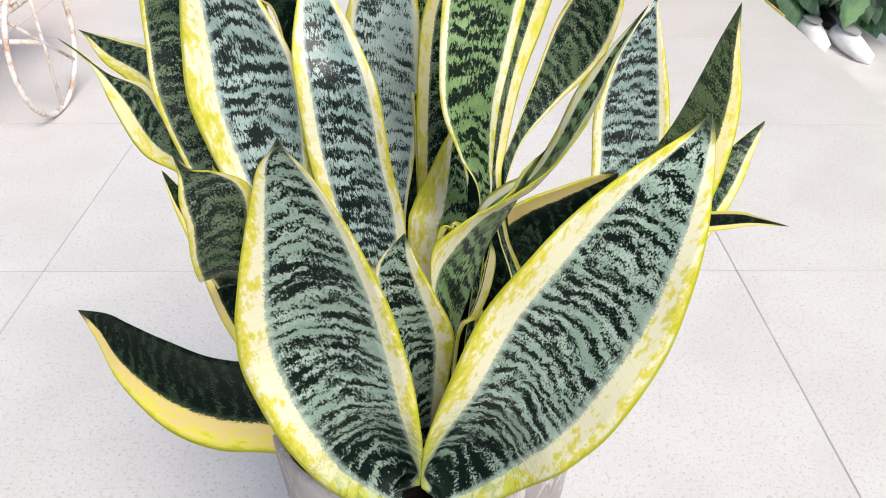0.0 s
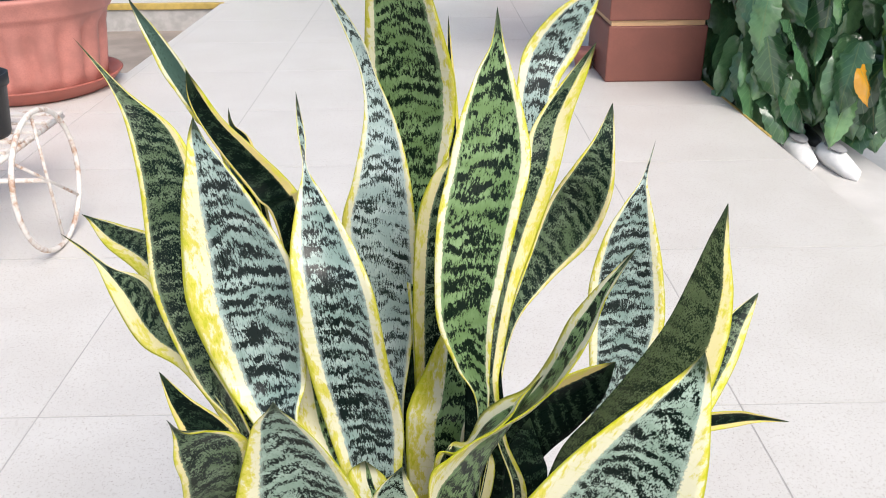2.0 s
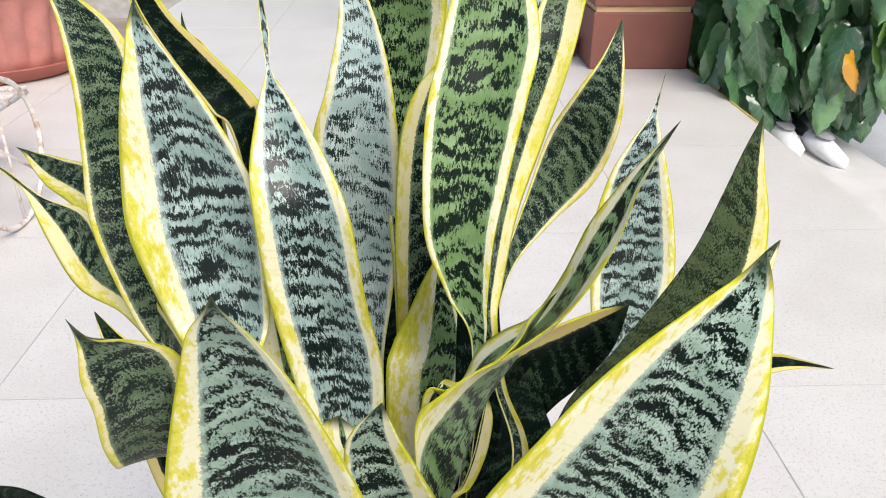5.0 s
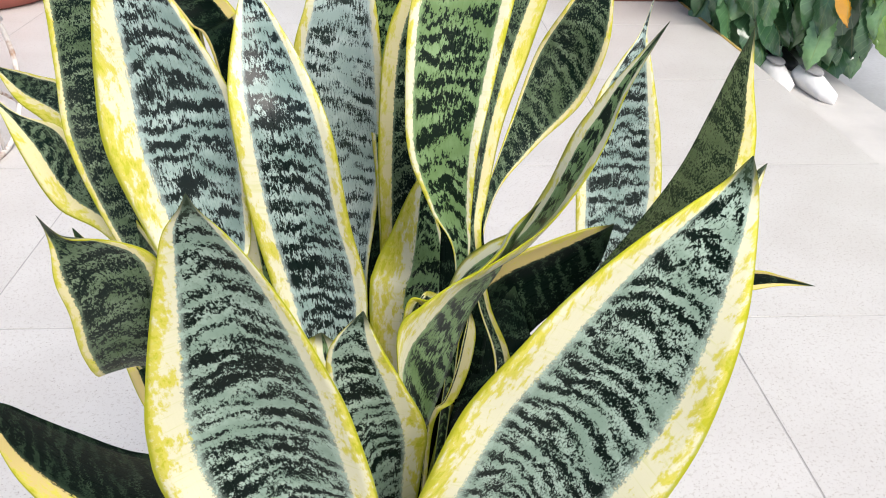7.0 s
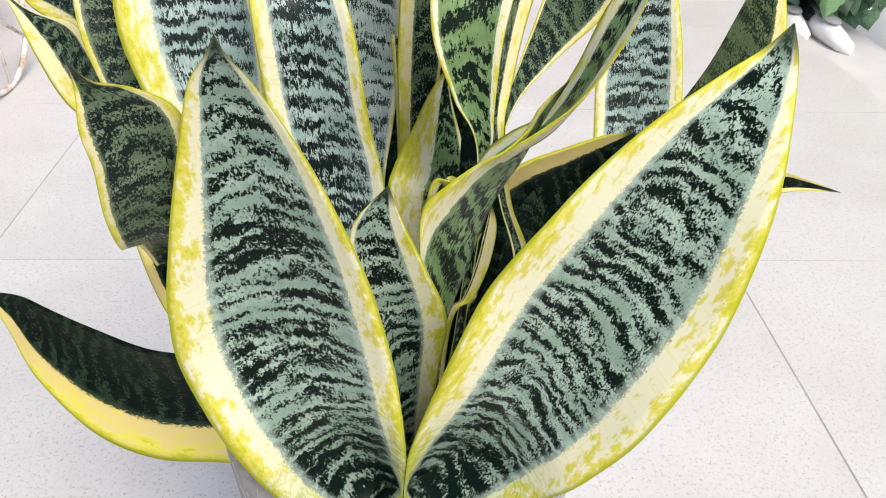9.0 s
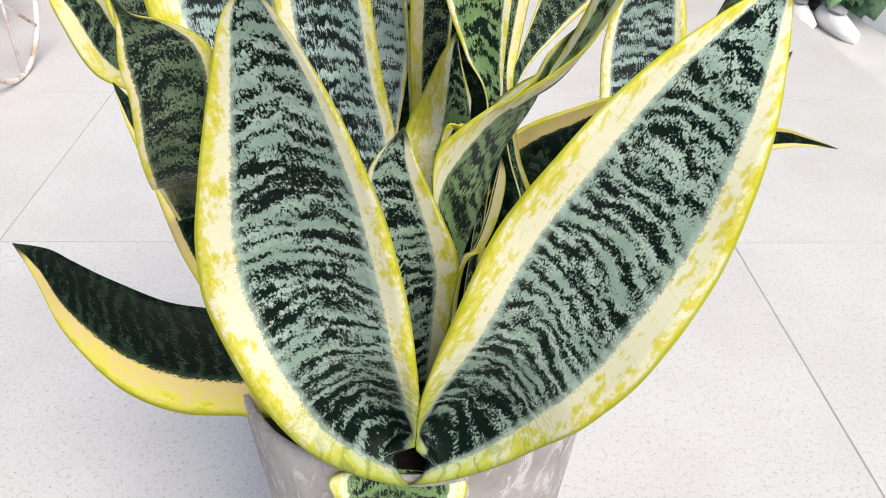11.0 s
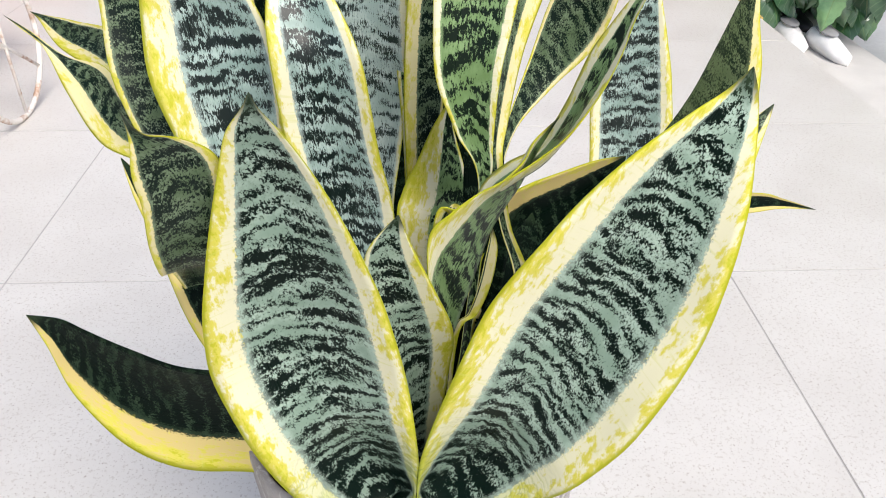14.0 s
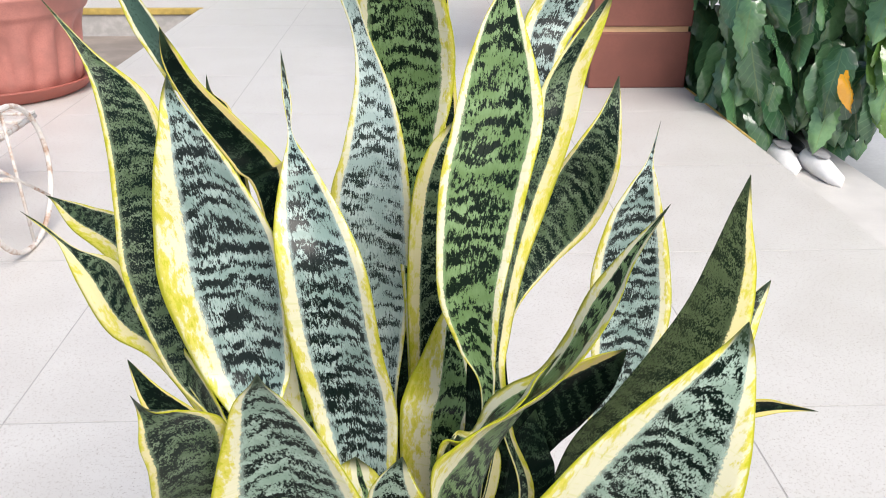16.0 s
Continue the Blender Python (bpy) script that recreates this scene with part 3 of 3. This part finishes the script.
leaf("low left dark", (-0.194, 0.460, 0.554), SHADE_DARK, 0.12, 0.08, 0.10,
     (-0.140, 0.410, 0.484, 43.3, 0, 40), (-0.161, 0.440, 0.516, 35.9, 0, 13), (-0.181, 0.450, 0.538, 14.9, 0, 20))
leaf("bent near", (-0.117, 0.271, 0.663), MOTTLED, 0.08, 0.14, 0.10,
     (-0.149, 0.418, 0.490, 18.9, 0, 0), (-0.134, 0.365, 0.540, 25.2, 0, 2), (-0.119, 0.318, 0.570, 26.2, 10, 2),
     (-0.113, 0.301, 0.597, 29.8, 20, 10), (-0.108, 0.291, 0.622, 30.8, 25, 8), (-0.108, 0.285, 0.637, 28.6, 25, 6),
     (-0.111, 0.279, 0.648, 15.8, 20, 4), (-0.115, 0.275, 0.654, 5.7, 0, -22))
leaf("low left arching", (-0.243, 0.400, 0.486), SHADE_DARK, 0.28, 0.00, 0.10,
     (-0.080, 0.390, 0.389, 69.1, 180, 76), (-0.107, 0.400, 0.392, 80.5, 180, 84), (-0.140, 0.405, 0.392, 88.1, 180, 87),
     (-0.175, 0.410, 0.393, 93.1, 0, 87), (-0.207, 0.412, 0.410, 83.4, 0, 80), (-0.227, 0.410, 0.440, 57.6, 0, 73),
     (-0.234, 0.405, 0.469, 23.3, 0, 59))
leaf("centre yellow", (-0.001, 0.485, 0.578), GREEN, 0.50, 0.06, 0.12,
     (-0.015, 0.450, 0.505, 40.8, 0, -17), (-0.010, 0.460, 0.524, 42.8, 0, -11), (-0.007, 0.470, 0.542, 29.4, 0, -10),
     (-0.005, 0.478, 0.559, 16.2, 0, -22), (-0.003, 0.483, 0.571, 5.8, 0, -31))
leaf("between yellow", (0.003, 0.525, 0.680), MOTTLED, 0.32, 0.06, 0.12,
     (-0.018, 0.490, 0.524, 21.9, 0, 24), (-0.016, 0.505, 0.579, 26.3, 0, 9), (-0.012, 0.515, 0.629, 27.5, 0, -19),
     (-0.005, 0.520, 0.659, 21.0, 0, -25))
leaf("yellow strip", (-0.099, 0.465, 0.562), GREEN, 0.70, 0.10, 0.10,
     (-0.079, 0.430, 0.479, 23.0, 0, 0), (-0.096, 0.455, 0.510, 26.5, 0, -11), (-0.098, 0.460, 0.538, 14.0, 0, -4))
leaf("small yellow", (-0.060, 0.425, 0.507), GREEN, 0.50, 0.40, 0.20,
     (-0.049, 0.395, 0.481, 26.6, 0, 20), (-0.056, 0.410, 0.496, 25.0, 0, -2), (-0.059, 0.420, 0.501, 22.4, 0, -10))
leaf("thin back tip", (-0.001, 0.610, 0.752), SHADE_DARK, 0.10, 0.30, 0.10,
     (0.002, 0.570, 0.625, 12.0, 0, -5), (0.002, 0.590, 0.686, 7.0, 0, 0), (0.000, 0.600, 0.724, 5.0, 0, -37))
leaf("left small tip", (-0.159, 0.585, 0.693), SHADE_DARK, 0.10, 0.10, 0.10,
     (-0.140, 0.550, 0.636, 15.5, 0, 15), (-0.148, 0.570, 0.672, 13.0, 0, 0), (-0.157, 0.580, 0.683, 4.5, 0, -27))
leaf("base sheath", (-0.035, 0.350, 0.361), GREEN, 0.12, 0.12, 0.02,
     (-0.035, 0.334, 0.340, 68.1, 0, -3), (-0.035, 0.336, 0.353, 76.2, 0, -4), (-0.035, 0.339, 0.360, 80.2, 0, -4),
     (-0.034, 0.343, 0.363, 73.1, 0, -3), (-0.034, 0.347, 0.361, 50.1, 0, -3))
# added filler leaves: dark sheets standing in for shade in the plant's gaps
leaf("shade filler one", (-0.006, 0.560, 0.618), SHADE_DARK, 0.00, 0.00, 0.10,
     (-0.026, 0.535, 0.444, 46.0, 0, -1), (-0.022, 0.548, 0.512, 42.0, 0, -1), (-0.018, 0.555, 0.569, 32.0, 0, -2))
leaf("shade filler two", (0.032, 0.460, 0.664), SHADE_DARK, 0.00, 0.00, 0.10,
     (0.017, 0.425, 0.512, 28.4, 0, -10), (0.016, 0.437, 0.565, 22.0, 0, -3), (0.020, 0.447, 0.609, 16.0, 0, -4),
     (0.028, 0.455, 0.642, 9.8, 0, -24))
leaf("shade filler three", (0.002, 0.490, 0.609), SHADE_DARK, 0.00, 0.00, 0.10,
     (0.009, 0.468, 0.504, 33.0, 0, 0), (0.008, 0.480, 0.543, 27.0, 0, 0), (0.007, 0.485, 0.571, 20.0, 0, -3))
leaf("shade filler four", (0.048, 0.450, 0.519), SHADE_DARK, 0.00, 0.00, 0.10,
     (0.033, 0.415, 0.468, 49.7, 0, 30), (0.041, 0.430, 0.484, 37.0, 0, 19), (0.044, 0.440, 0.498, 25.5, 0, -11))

POT_X, POT_Y, RIM = -0.024, 0.46, 0.364
pot = thing("plant_pot", (POT_X, POT_Y, 0), "weathered grey marbled plaster pot on the tiled floor", "pot")
bm = bmesh.new()
lathe(bm, [(0.001, 0.0), (0.082, 0.0), (0.086, 0.006), (0.094, 0.08), (0.108, 0.20), (0.117, 0.30), (0.1225, 0.356), (0.122, RIM), (0.119, RIM + 0.001), (0.117, RIM - 0.003), (0.112, 0.30), (0.090, 0.10), (0.001, 0.10)], 72,
      lambda a, z: 1 + 0.006 * math.sin(3 * a + 9 * z) + 0.004 * math.sin(11 * a + 25 * z))
part("body", bm, PLASTER_POT, pot)
bm = bmesh.new()
rings = lathe(bm, [(0.1165, RIM - 0.014), (0.10, RIM - 0.014), (0.07, RIM - 0.014), (0.035, RIM - 0.014), (0.003, RIM - 0.014)], 60)
for v in bm.verts:
    v.co.z += 0.006 * noise.noise(v.co * 45) + 0.004 * noise.noise(v.co * 140)
part("soil", bm, SOIL, pot, "dark moist potting soil")

# ---- terracotta planter and the cart ----
planter = thing("terracotta_planter", pose(-1.645, 3.31, 0.035) @ Matrix.Diagonal((1, 1, 0.94, 1)), "large faded terracotta fluted planter standing in a saucer", "planter")
bm = bmesh.new()


def flutes(a, z):
    return 1.02 - (0.085 * abs(math.cos(9 * a)) ** 4 if 0.02 < z < 0.25 else 0)


lathe(bm, [(0.001, 0.000), (0.282, 0.000), (0.294, 0.013), (0.300, 0.052), (0.308, 0.112), (0.316, 0.172), (0.322, 0.232), (0.330, 0.275), (0.334, 0.288), (0.345, 0.297), (0.352, 0.310), (0.358, 0.353), (0.368, 0.365), (0.368, 0.378), (0.355, 0.383), (0.340, 0.370), (0.325, 0.284)], 108, flutes)
part("body", bm, TERRACOTTA, planter)
bm = bmesh.new()
lathe(bm, [(0.325, 0.32), (0.2, 0.33), (0.003, 0.335)], 48)
for v in bm.verts:
    v.co.z += 0.012 * noise.noise(v.co * 18)
part("soil", bm, SOIL, planter)
bm = bmesh.new()
tube(bm, [(-0.13, 0.02, 0.30), (-0.12, 0.03, 0.6), (-0.14, 0.02, 0.9), (-0.11, 0.05, 1.3)], 0.028, 12)
part("stem", bm, FRESH, planter, "thick green stem")
saucer = thing("saucer", (-1.645, 3.31, 0), "red-brown plastic saucer under the terracotta planter", "saucer")
bm = bmesh.new()
lathe(bm, [(0.001, 0.0), (0.29, 0.0), (0.31, 0.008), (0.350, 0.052), (0.357, 0.059), (0.346, 0.061), (0.328, 0.045), (0.300, 0.034), (0.001, 0.033)], 72)
part("body", bm, SAUCER, saucer)

cart = thing("plant_cart", (0, 0, 0), "chipped white wrought-iron plant cart with rusty spoked wheels", "plant stand")


def wheel(x, y, r):
    bm = bmesh.new()
    tube(bm, [(x, y + r * math.cos(a), r + 0.006 + r * math.sin(a)) for a in [2 * math.pi * i / 40 for i in range(40)]], 0.0065, 8, True)
    w = part("wheel", bm, RUSTY, cart)
    for a in (1.62, -0.6):
        bm = bmesh.new()
        tube(bm, [(x, y + s * r * math.cos(a), r + 0.006 + s * r * math.sin(a)) for s in (-1, 0, 1)], 0.004, 6)
        part("spoke", bm, RUSTY, w)
    return w


wheel(-0.915, 1.80, 0.165)
wheel(-1.42, 1.80, 0.165)
bm = bmesh.new()
tube(bm, [(-1.42, 1.80, 0.171), (-0.915, 1.80, 0.171)], 0.006)
part("axle", bm, RUSTY, cart)
for a, b in (((-1.09, 1.72, 0.40), (-1.03, 1.70, 0.0)), ((-1.36, 1.72, 0.40), (-1.38, 1.70, 0.0)), ((-1.03, 1.70, 0.008), (-1.30, 1.52, 0.008)), ((-1.06, 1.72, 0.192), (-1.06, 2.25, 0.192)), ((-1.40, 1.72, 0.192), (-1.40, 2.25, 0.192))):
    bm = bmesh.new()
    tube(bm, [a, b], 0.008)
    part("frame_bar", bm, RUSTY, cart)
for i in range(7):
    bm = bmesh.new()
    y = 1.74 + 0.08 * i
    box(bm, -1.40, -1.055, y, y + 0.03, 0.200, 0.208, 0.002)
    part("slat", bm, RUSTY, cart, smooth=False)

nursery = thing("nursery_pot", (-1.155, 2.02, 0.209), "small black plastic nursery pot on the cart", "pot")
bm = bmesh.new()
lathe(bm, [(0.001, 0), (0.055, 0), (0.060, 0.01), (0.075, 0.13), (0.082, 0.132), (0.084, 0.16), (0.078, 0.16), (0.070, 0.12), (0.001, 0.12)], 40)
part("body", bm, BLACK, nursery)

# ---- the hanging vine beyond the porch edge ----


def vine_leaf(bm, at, length, width, heading, droop, roll, layer):
    """A heart-shaped leaf hanging from its stalk, folded a little along the rib."""
    m = Matrix.Translation(at) @ Euler((radians(droop), radians(roll), radians(heading))).to_matrix().to_4x4()
    spots = (-0.10, -0.02, 0.06, 0.14, 0.22, 0.30, 0.38, 0.46, 0.54, 0.62, 0.70, 0.78, 0.86, 0.93, 1.0)
    grid = []
    for k, s in enumerate(spots):
        w = min(1.0, 0.45 + 4.0 * (s + 0.10)) * (1 - max(0, (s - 0.30) / 0.70) ** 2.6)
        w *= 1.0 + (0.075 if k % 2 else -0.075) * min(1, 6 * max(0, 1 - s))
        line = []
        for u in (-1, -0.5, 0, 0.5, 1):
            lobe = -0.07 * length * (abs(u) if s < 0.01 else 0)
            y = s * length + lobe - 0.05 * length * abs(u) * (1 if s > 0.1 else 0)
            z = -0.18 * width * abs(u) ** 1.5 * w - 0.18 * length * s * s + 0.03 * length * math.sin(8 * s + 3 * u + 40 * length) + (0.016 if k % 2 else -0.016) * length * abs(u)
            line.append((bm.verts.new(m @ Vector((u * w * width / 2, y, z))), (0.5 + u / 2, s)))
        grid.append(line)
    for a, b in zip(grid, grid[1:]):
        for j in range(4):
            four = (a[j], a[j + 1], b[j + 1], b[j])
            f = bm.faces.new([q[0] for q in four])
            for loop, q in zip(f.loops, four):
                loop[layer].uv = q[1]


vine = thing("climbing_vine", (1.7, 3.4, -0.34), "dense hanging vine with large glossy dark green leaves", "vine")
inv = vine.matrix_basis.inverted()
for i in range(9):
    bm = bmesh.new()
    x, y = 1.30 + 0.05 * i, 3.25 + 0.25 * rng.random()
    pts = [(x + 0.12 * math.sin(q * 2.1 + i), y + 0.1 * math.cos(q * 1.7 + i), -0.34 + 0.32 * q) for q in range(9)]
    tube(bm, pts, 0.012, 6)
    part("stem", bm, STEM, vine).matrix_parent_inverse = inv


def add_vine_leaves(name, count, skin, area):
    bm = bmesh.new()
    layer = bm.loops.layers.uv.new("zone")
    for _ in range(count):
        at, size = area()
        vine_leaf(bm, at, size, size * rng.uniform(0.48, 0.64), 180 + rng.gauss(0, 38), -rng.uniform(48, 88), rng.gauss(0, 22), layer)
    ob = part(name, bm, skin, vine)
    ob.matrix_parent_inverse = inv
    ob["kind"] = "stuff"
    return ob


def bush():
    if rng.random() < 0.16:
        return (rng.uniform(1.2, 1.75), rng.uniform(3.0, 3.6), rng.uniform(-0.12, 0.15)), rng.uniform(0.13, 0.20)
    z = rng.uniform(-0.02, 1.9)
    x = rng.uniform(1.14, 2.9)
    y = 2.72 + 0.25 * (x - 1.14) + rng.uniform(-0.22, 0.6) + (0.25 if x < 1.35 else 0)
    return (x, y, max(z, 0.06 + max(0, 1.5 * (x - 1.58)) + 0.1 * rng.random())), rng.uniform(0.14, 0.25)


def bush_edge():
    x = rng.uniform(1.5, 2.2)
    return (x, rng.uniform(2.5, 2.75), max(rng.uniform(0.1, 1.0), 0.9 * (x - 1.5))), rng.uniform(0.12, 0.20)


add_vine_leaves("foliage", 1900, VINE, bush)
add_vine_leaves("young_foliage", 110, FRESH, bush_edge)
for at, size in (((1.40, 2.60, 0.20), 0.13),):
    bm = bmesh.new()
    layer = bm.loops.layers.uv.new("zone")
    vine_leaf(bm, at, size, size * 0.55, 215, -70, 20, layer)
    part("dying_leaf", bm, OCHRE, vine, "ochre yellow dying leaf").matrix_parent_inverse = inv

# ---- shoes on the step ----


def shoe(m, skin, label):
    s = thing("shoe", m @ Matrix.Scale(0.88, 4), label, "shoe", "shoes on the step")
    bm = bmesh.new()
    rings = []
    for i in range(13):
        f = i / 12
        y = 0.26 * f
        w = 0.036 + 0.012 * math.sin(f * math.pi * 0.9 + 0.5) - 0.03 * max(0, f - 0.86) / 0.14
        h = 0.075 - 0.035 * min(1, max(0, (f - 0.35) / 0.5)) - 0.015 * max(0, f - 0.86) / 0.14
        rings.append([bm.verts.new((w * math.cos(a) * (1.0 if math.sin(a) < 0.2 else 0.92), y, max(0.0, h * (0.5 + 0.5 * math.sin(a))) if math.sin(a) > -0.6 else 0.0)) for a in [2 * math.pi * k / 16 for k in range(16)]])
    for a, b in zip(rings, rings[1:]):
        for k in range(16):
            bm.faces.new((a[k], a[(k + 1) % 16], b[(k + 1) % 16], b[k]))
    bm.faces.new(rings[0][::-1])
    bm.faces.new(rings[-1])
    part("upper", bm, skin, s)
    bm = bmesh.new()
    lathe(bm, [(0.001, 0.0), (0.030, 0.0), (0.034, 0.004), (0.030, 0.008), (0.001, 0.006)], 20)
    for v in bm.verts:
        v.co = Vector((v.co.x, 0.075 + v.co.y * 1.9, 0.073 + v.co.z - 0.10 * max(0, v.co.y)))
    part("opening", bm, LINING, s, "grey shoe opening")
    return s


shoe(pose(1.325, 2.85, -0.149, 0, 0, 176), WHITE, "white slip-on shoe standing on the pale step")
shoe(pose(1.40, 2.74, -0.149, 0, 0, 184), WHITE, "white slip-on shoe standing on the pale step")
shoe(pose(1.40, 3.08, -0.149, 0, 0, 190), BLACK, "black shoe standing under the hanging vine")

shoe(pose(0.90, 5.30, 0.0, 0, 0, -35), BLACK, "black shoe on the porch floor near the pillar")

# ---- the far end of the porch ----


def glazed_pot(x, y, r, label):
    p = thing("glazed_pot", (x, y, 0), label, "pot", "far row of pots")
    bm = bmesh.new()
    lathe(bm, [(0.001, 0.0), (r * 0.8, 0.0), (r * 0.86, 0.01), (r * 0.9, 0.06)], 32)
    part("foot", bm, BLUE, p, "blue glazed foot")
    bm = bmesh.new()
    lathe(bm, [(r * 0.88, 0.06), (r * 1.0, 0.16), (r * 1.05, 0.28), (r * 1.0, 0.30), (r * 0.9, 0.28), (0.001, 0.26)], 32)
    part("body", bm, GLAZE, p)
    bm = bmesh.new()
    layer = bm.loops.layers.uv.new("zone")
    for _ in range(34):
        a = rng.uniform(0, 6.28)
        d = rng.uniform(0, 0.16)
        vine_leaf(bm, (d * math.cos(a), d * math.sin(a), 0.3 + rng.uniform(0.02, 0.35)), 0.16, 0.09, math.degrees(a) - 90, rng.uniform(-30, 50), rng.gauss(0, 20), layer)
    part("foliage", bm, FRESH, p)["kind"] = "stuff"
    return p


for x, y, r in ((-1.96, 7.9, 0.16), (-1.46, 7.9, 0.16), (-0.10, 7.92, 0.15), (0.36, 7.92, 0.16)):
    glazed_pot(x, y, r, "white glazed pot with a blue foot and leafy plant")



def plain_pot(name, x, y, z, r, h, skin, label, group=""):
    p = thing(name, (x, y, z), label, "pot", group)
    bm = bmesh.new()
    lathe(bm, [(0.001, 0.0), (r * 0.74, 0.0), (r * 0.78, 0.012), (r * 0.94, h * 0.8), (r * 1.04, h * 0.82), (r * 1.05, h), (r * 0.94, h), (r * 0.88, h * 0.86), (0.001, h * 0.84)], 36)
    part("body", bm, skin, p)
    return p


plain_pot("grey_pot", -1.06, 7.9, 0, 0.15, 0.30, STONE, "dark grey stone pot in the far row", "far row of pots")
plain_pot("brown_pot", -0.69, 7.9, 0, 0.13, 0.28, LANDING, "dusty brown clay pot in the far row", "far row of pots")
plain_pot("white_pot", -1.83, 6.5, 0.21, 0.085, 0.2, GLAZE, "small white glazed pot on the stone shelf")
plain_pot("white_pot", -1.64, 6.56, 0.21, 0.08, 0.18, GLAZE, "small white glazed pot on the stone shelf")
plain_pot("white_planter", -2.62, 5.9, 0, 0.30, 0.34, GLAZE, "large white planter behind the terracotta one")

bench = thing("garden_bench", (-2.05, 6.55, 0), "grey stone slab shelf on scrolled iron legs", "bench")
bm = bmesh.new()
box(bm, -0.55, 0.50, -0.2, 0.25, 0.17, 0.21, 0.01)
part("slab", bm, STONE, bench, smooth=False)
for x in (-0.45, -0.15, 0.12):
    bm = bmesh.new()
    tube(bm, [(x + (0.085 - 0.0035 * i) * math.cos(4.71 + i * 0.33), -0.19, 0.093 + (0.085 - 0.0035 * i) * math.sin(4.71 + i * 0.33)) for i in range(18)], 0.008, 6)
    part("scroll_leg", bm, RUSTY, bench)
pink = thing("pink_pot", (-2.04, 6.48, 0.21), "small terracotta pink pot on the stone shelf", "pot")
bm = bmesh.new()
lathe(bm, [(0.001, 0), (0.10, 0), (0.115, 0.1), (0.13, 0.2), (0.14, 0.22), (0.12, 0.22), (0.001, 0.18)], 32)
part("body", bm, TERRACOTTA, pink)
bowl = thing("stone_bowl", (-2.42, 6.55, 0.21), "wide grey stone bowl on the shelf", "pot")
bm = bmesh.new()
lathe(bm, [(0.001, 0), (0.14, 0), (0.2, 0.08), (0.22, 0.15), (0.2, 0.15), (0.001, 0.12)], 32)
part("body", bm, STONE, bowl)

small = thing("small_terracotta_pot", (0.66, 3.52, 0), "small terracotta pot beside the pillar base", "pot")
bm = bmesh.new()
lathe(bm, [(0.001, 0), (0.035, 0), (0.045, 0.06), (0.05, 0.065), (0.05, 0.085), (0.044, 0.085), (0.001, 0.07)], 28)
part("body", bm, TERRACOTTA, small)

bin_ = thing("black_bin", (1.02, 6.1, 0), "black plastic bin near the far pillar", "bin")
bm = bmesh.new()
box(bm, -0.10, 0.14, -0.1, 0.12, 0.0, 0.55, 0.02)
part("body", bm, BLACK, bin_)
bm = bmesh.new()
box(bm, -0.11, 0.15, -0.11, 0.13, 0.552, 0.585, 0.012)
part("lid", bm, BLACK, bin_)

hedge = thing("hedge", (0, 9.0, -0.34), "bright green garden hedge behind the porch", "hedge")
bm = bmesh.new()
layer = bm.loops.layers.uv.new("zone")
for _ in range(1500):
    vine_leaf(bm, (rng.uniform(-4, 4), rng.uniform(-0.5, 0.5), rng.uniform(0, 1.8)), 0.22, 0.13, rng.uniform(120, 240), rng.uniform(-80, 20), rng.gauss(0, 30), layer)
part("foliage", bm, FRESH, hedge)["kind"] = "stuff"
for i in range(9):
    bm = bmesh.new()
    tube(bm, [(-3.6 + 0.9 * i, 0, 0), (-3.5 + 0.9 * i, 0.05, 0.8), (-3.6 + 0.9 * i, 0, 1.5)], 0.02, 6)
    part("trunk", bm, STEM, hedge)

# ---- floor tiles, last ----
G = 0.0015
bm = bmesh.new()
box(bm, G, TILE_SIZE - G, G, TILE_SIZE - G, -0.0055, 0.0)
tile_mesh = bpy.data.meshes.new("tile")
bm.to_mesh(tile_mesh)
bm.free()
tile_mesh.materials.append(TILE)
for i in range(7):
    for j in range(17):
        x, y = FLOOR_W + i * TILE_SIZE, FLOOR_S + j * TILE_SIZE
        if x + 0.1 < WELL_E and WELL_S - 0.1 < y < WELL_N - 0.1:
            continue
        t = new("tile", tile_mesh)
        t.location = (x, y, 0)
        t.parent = floor
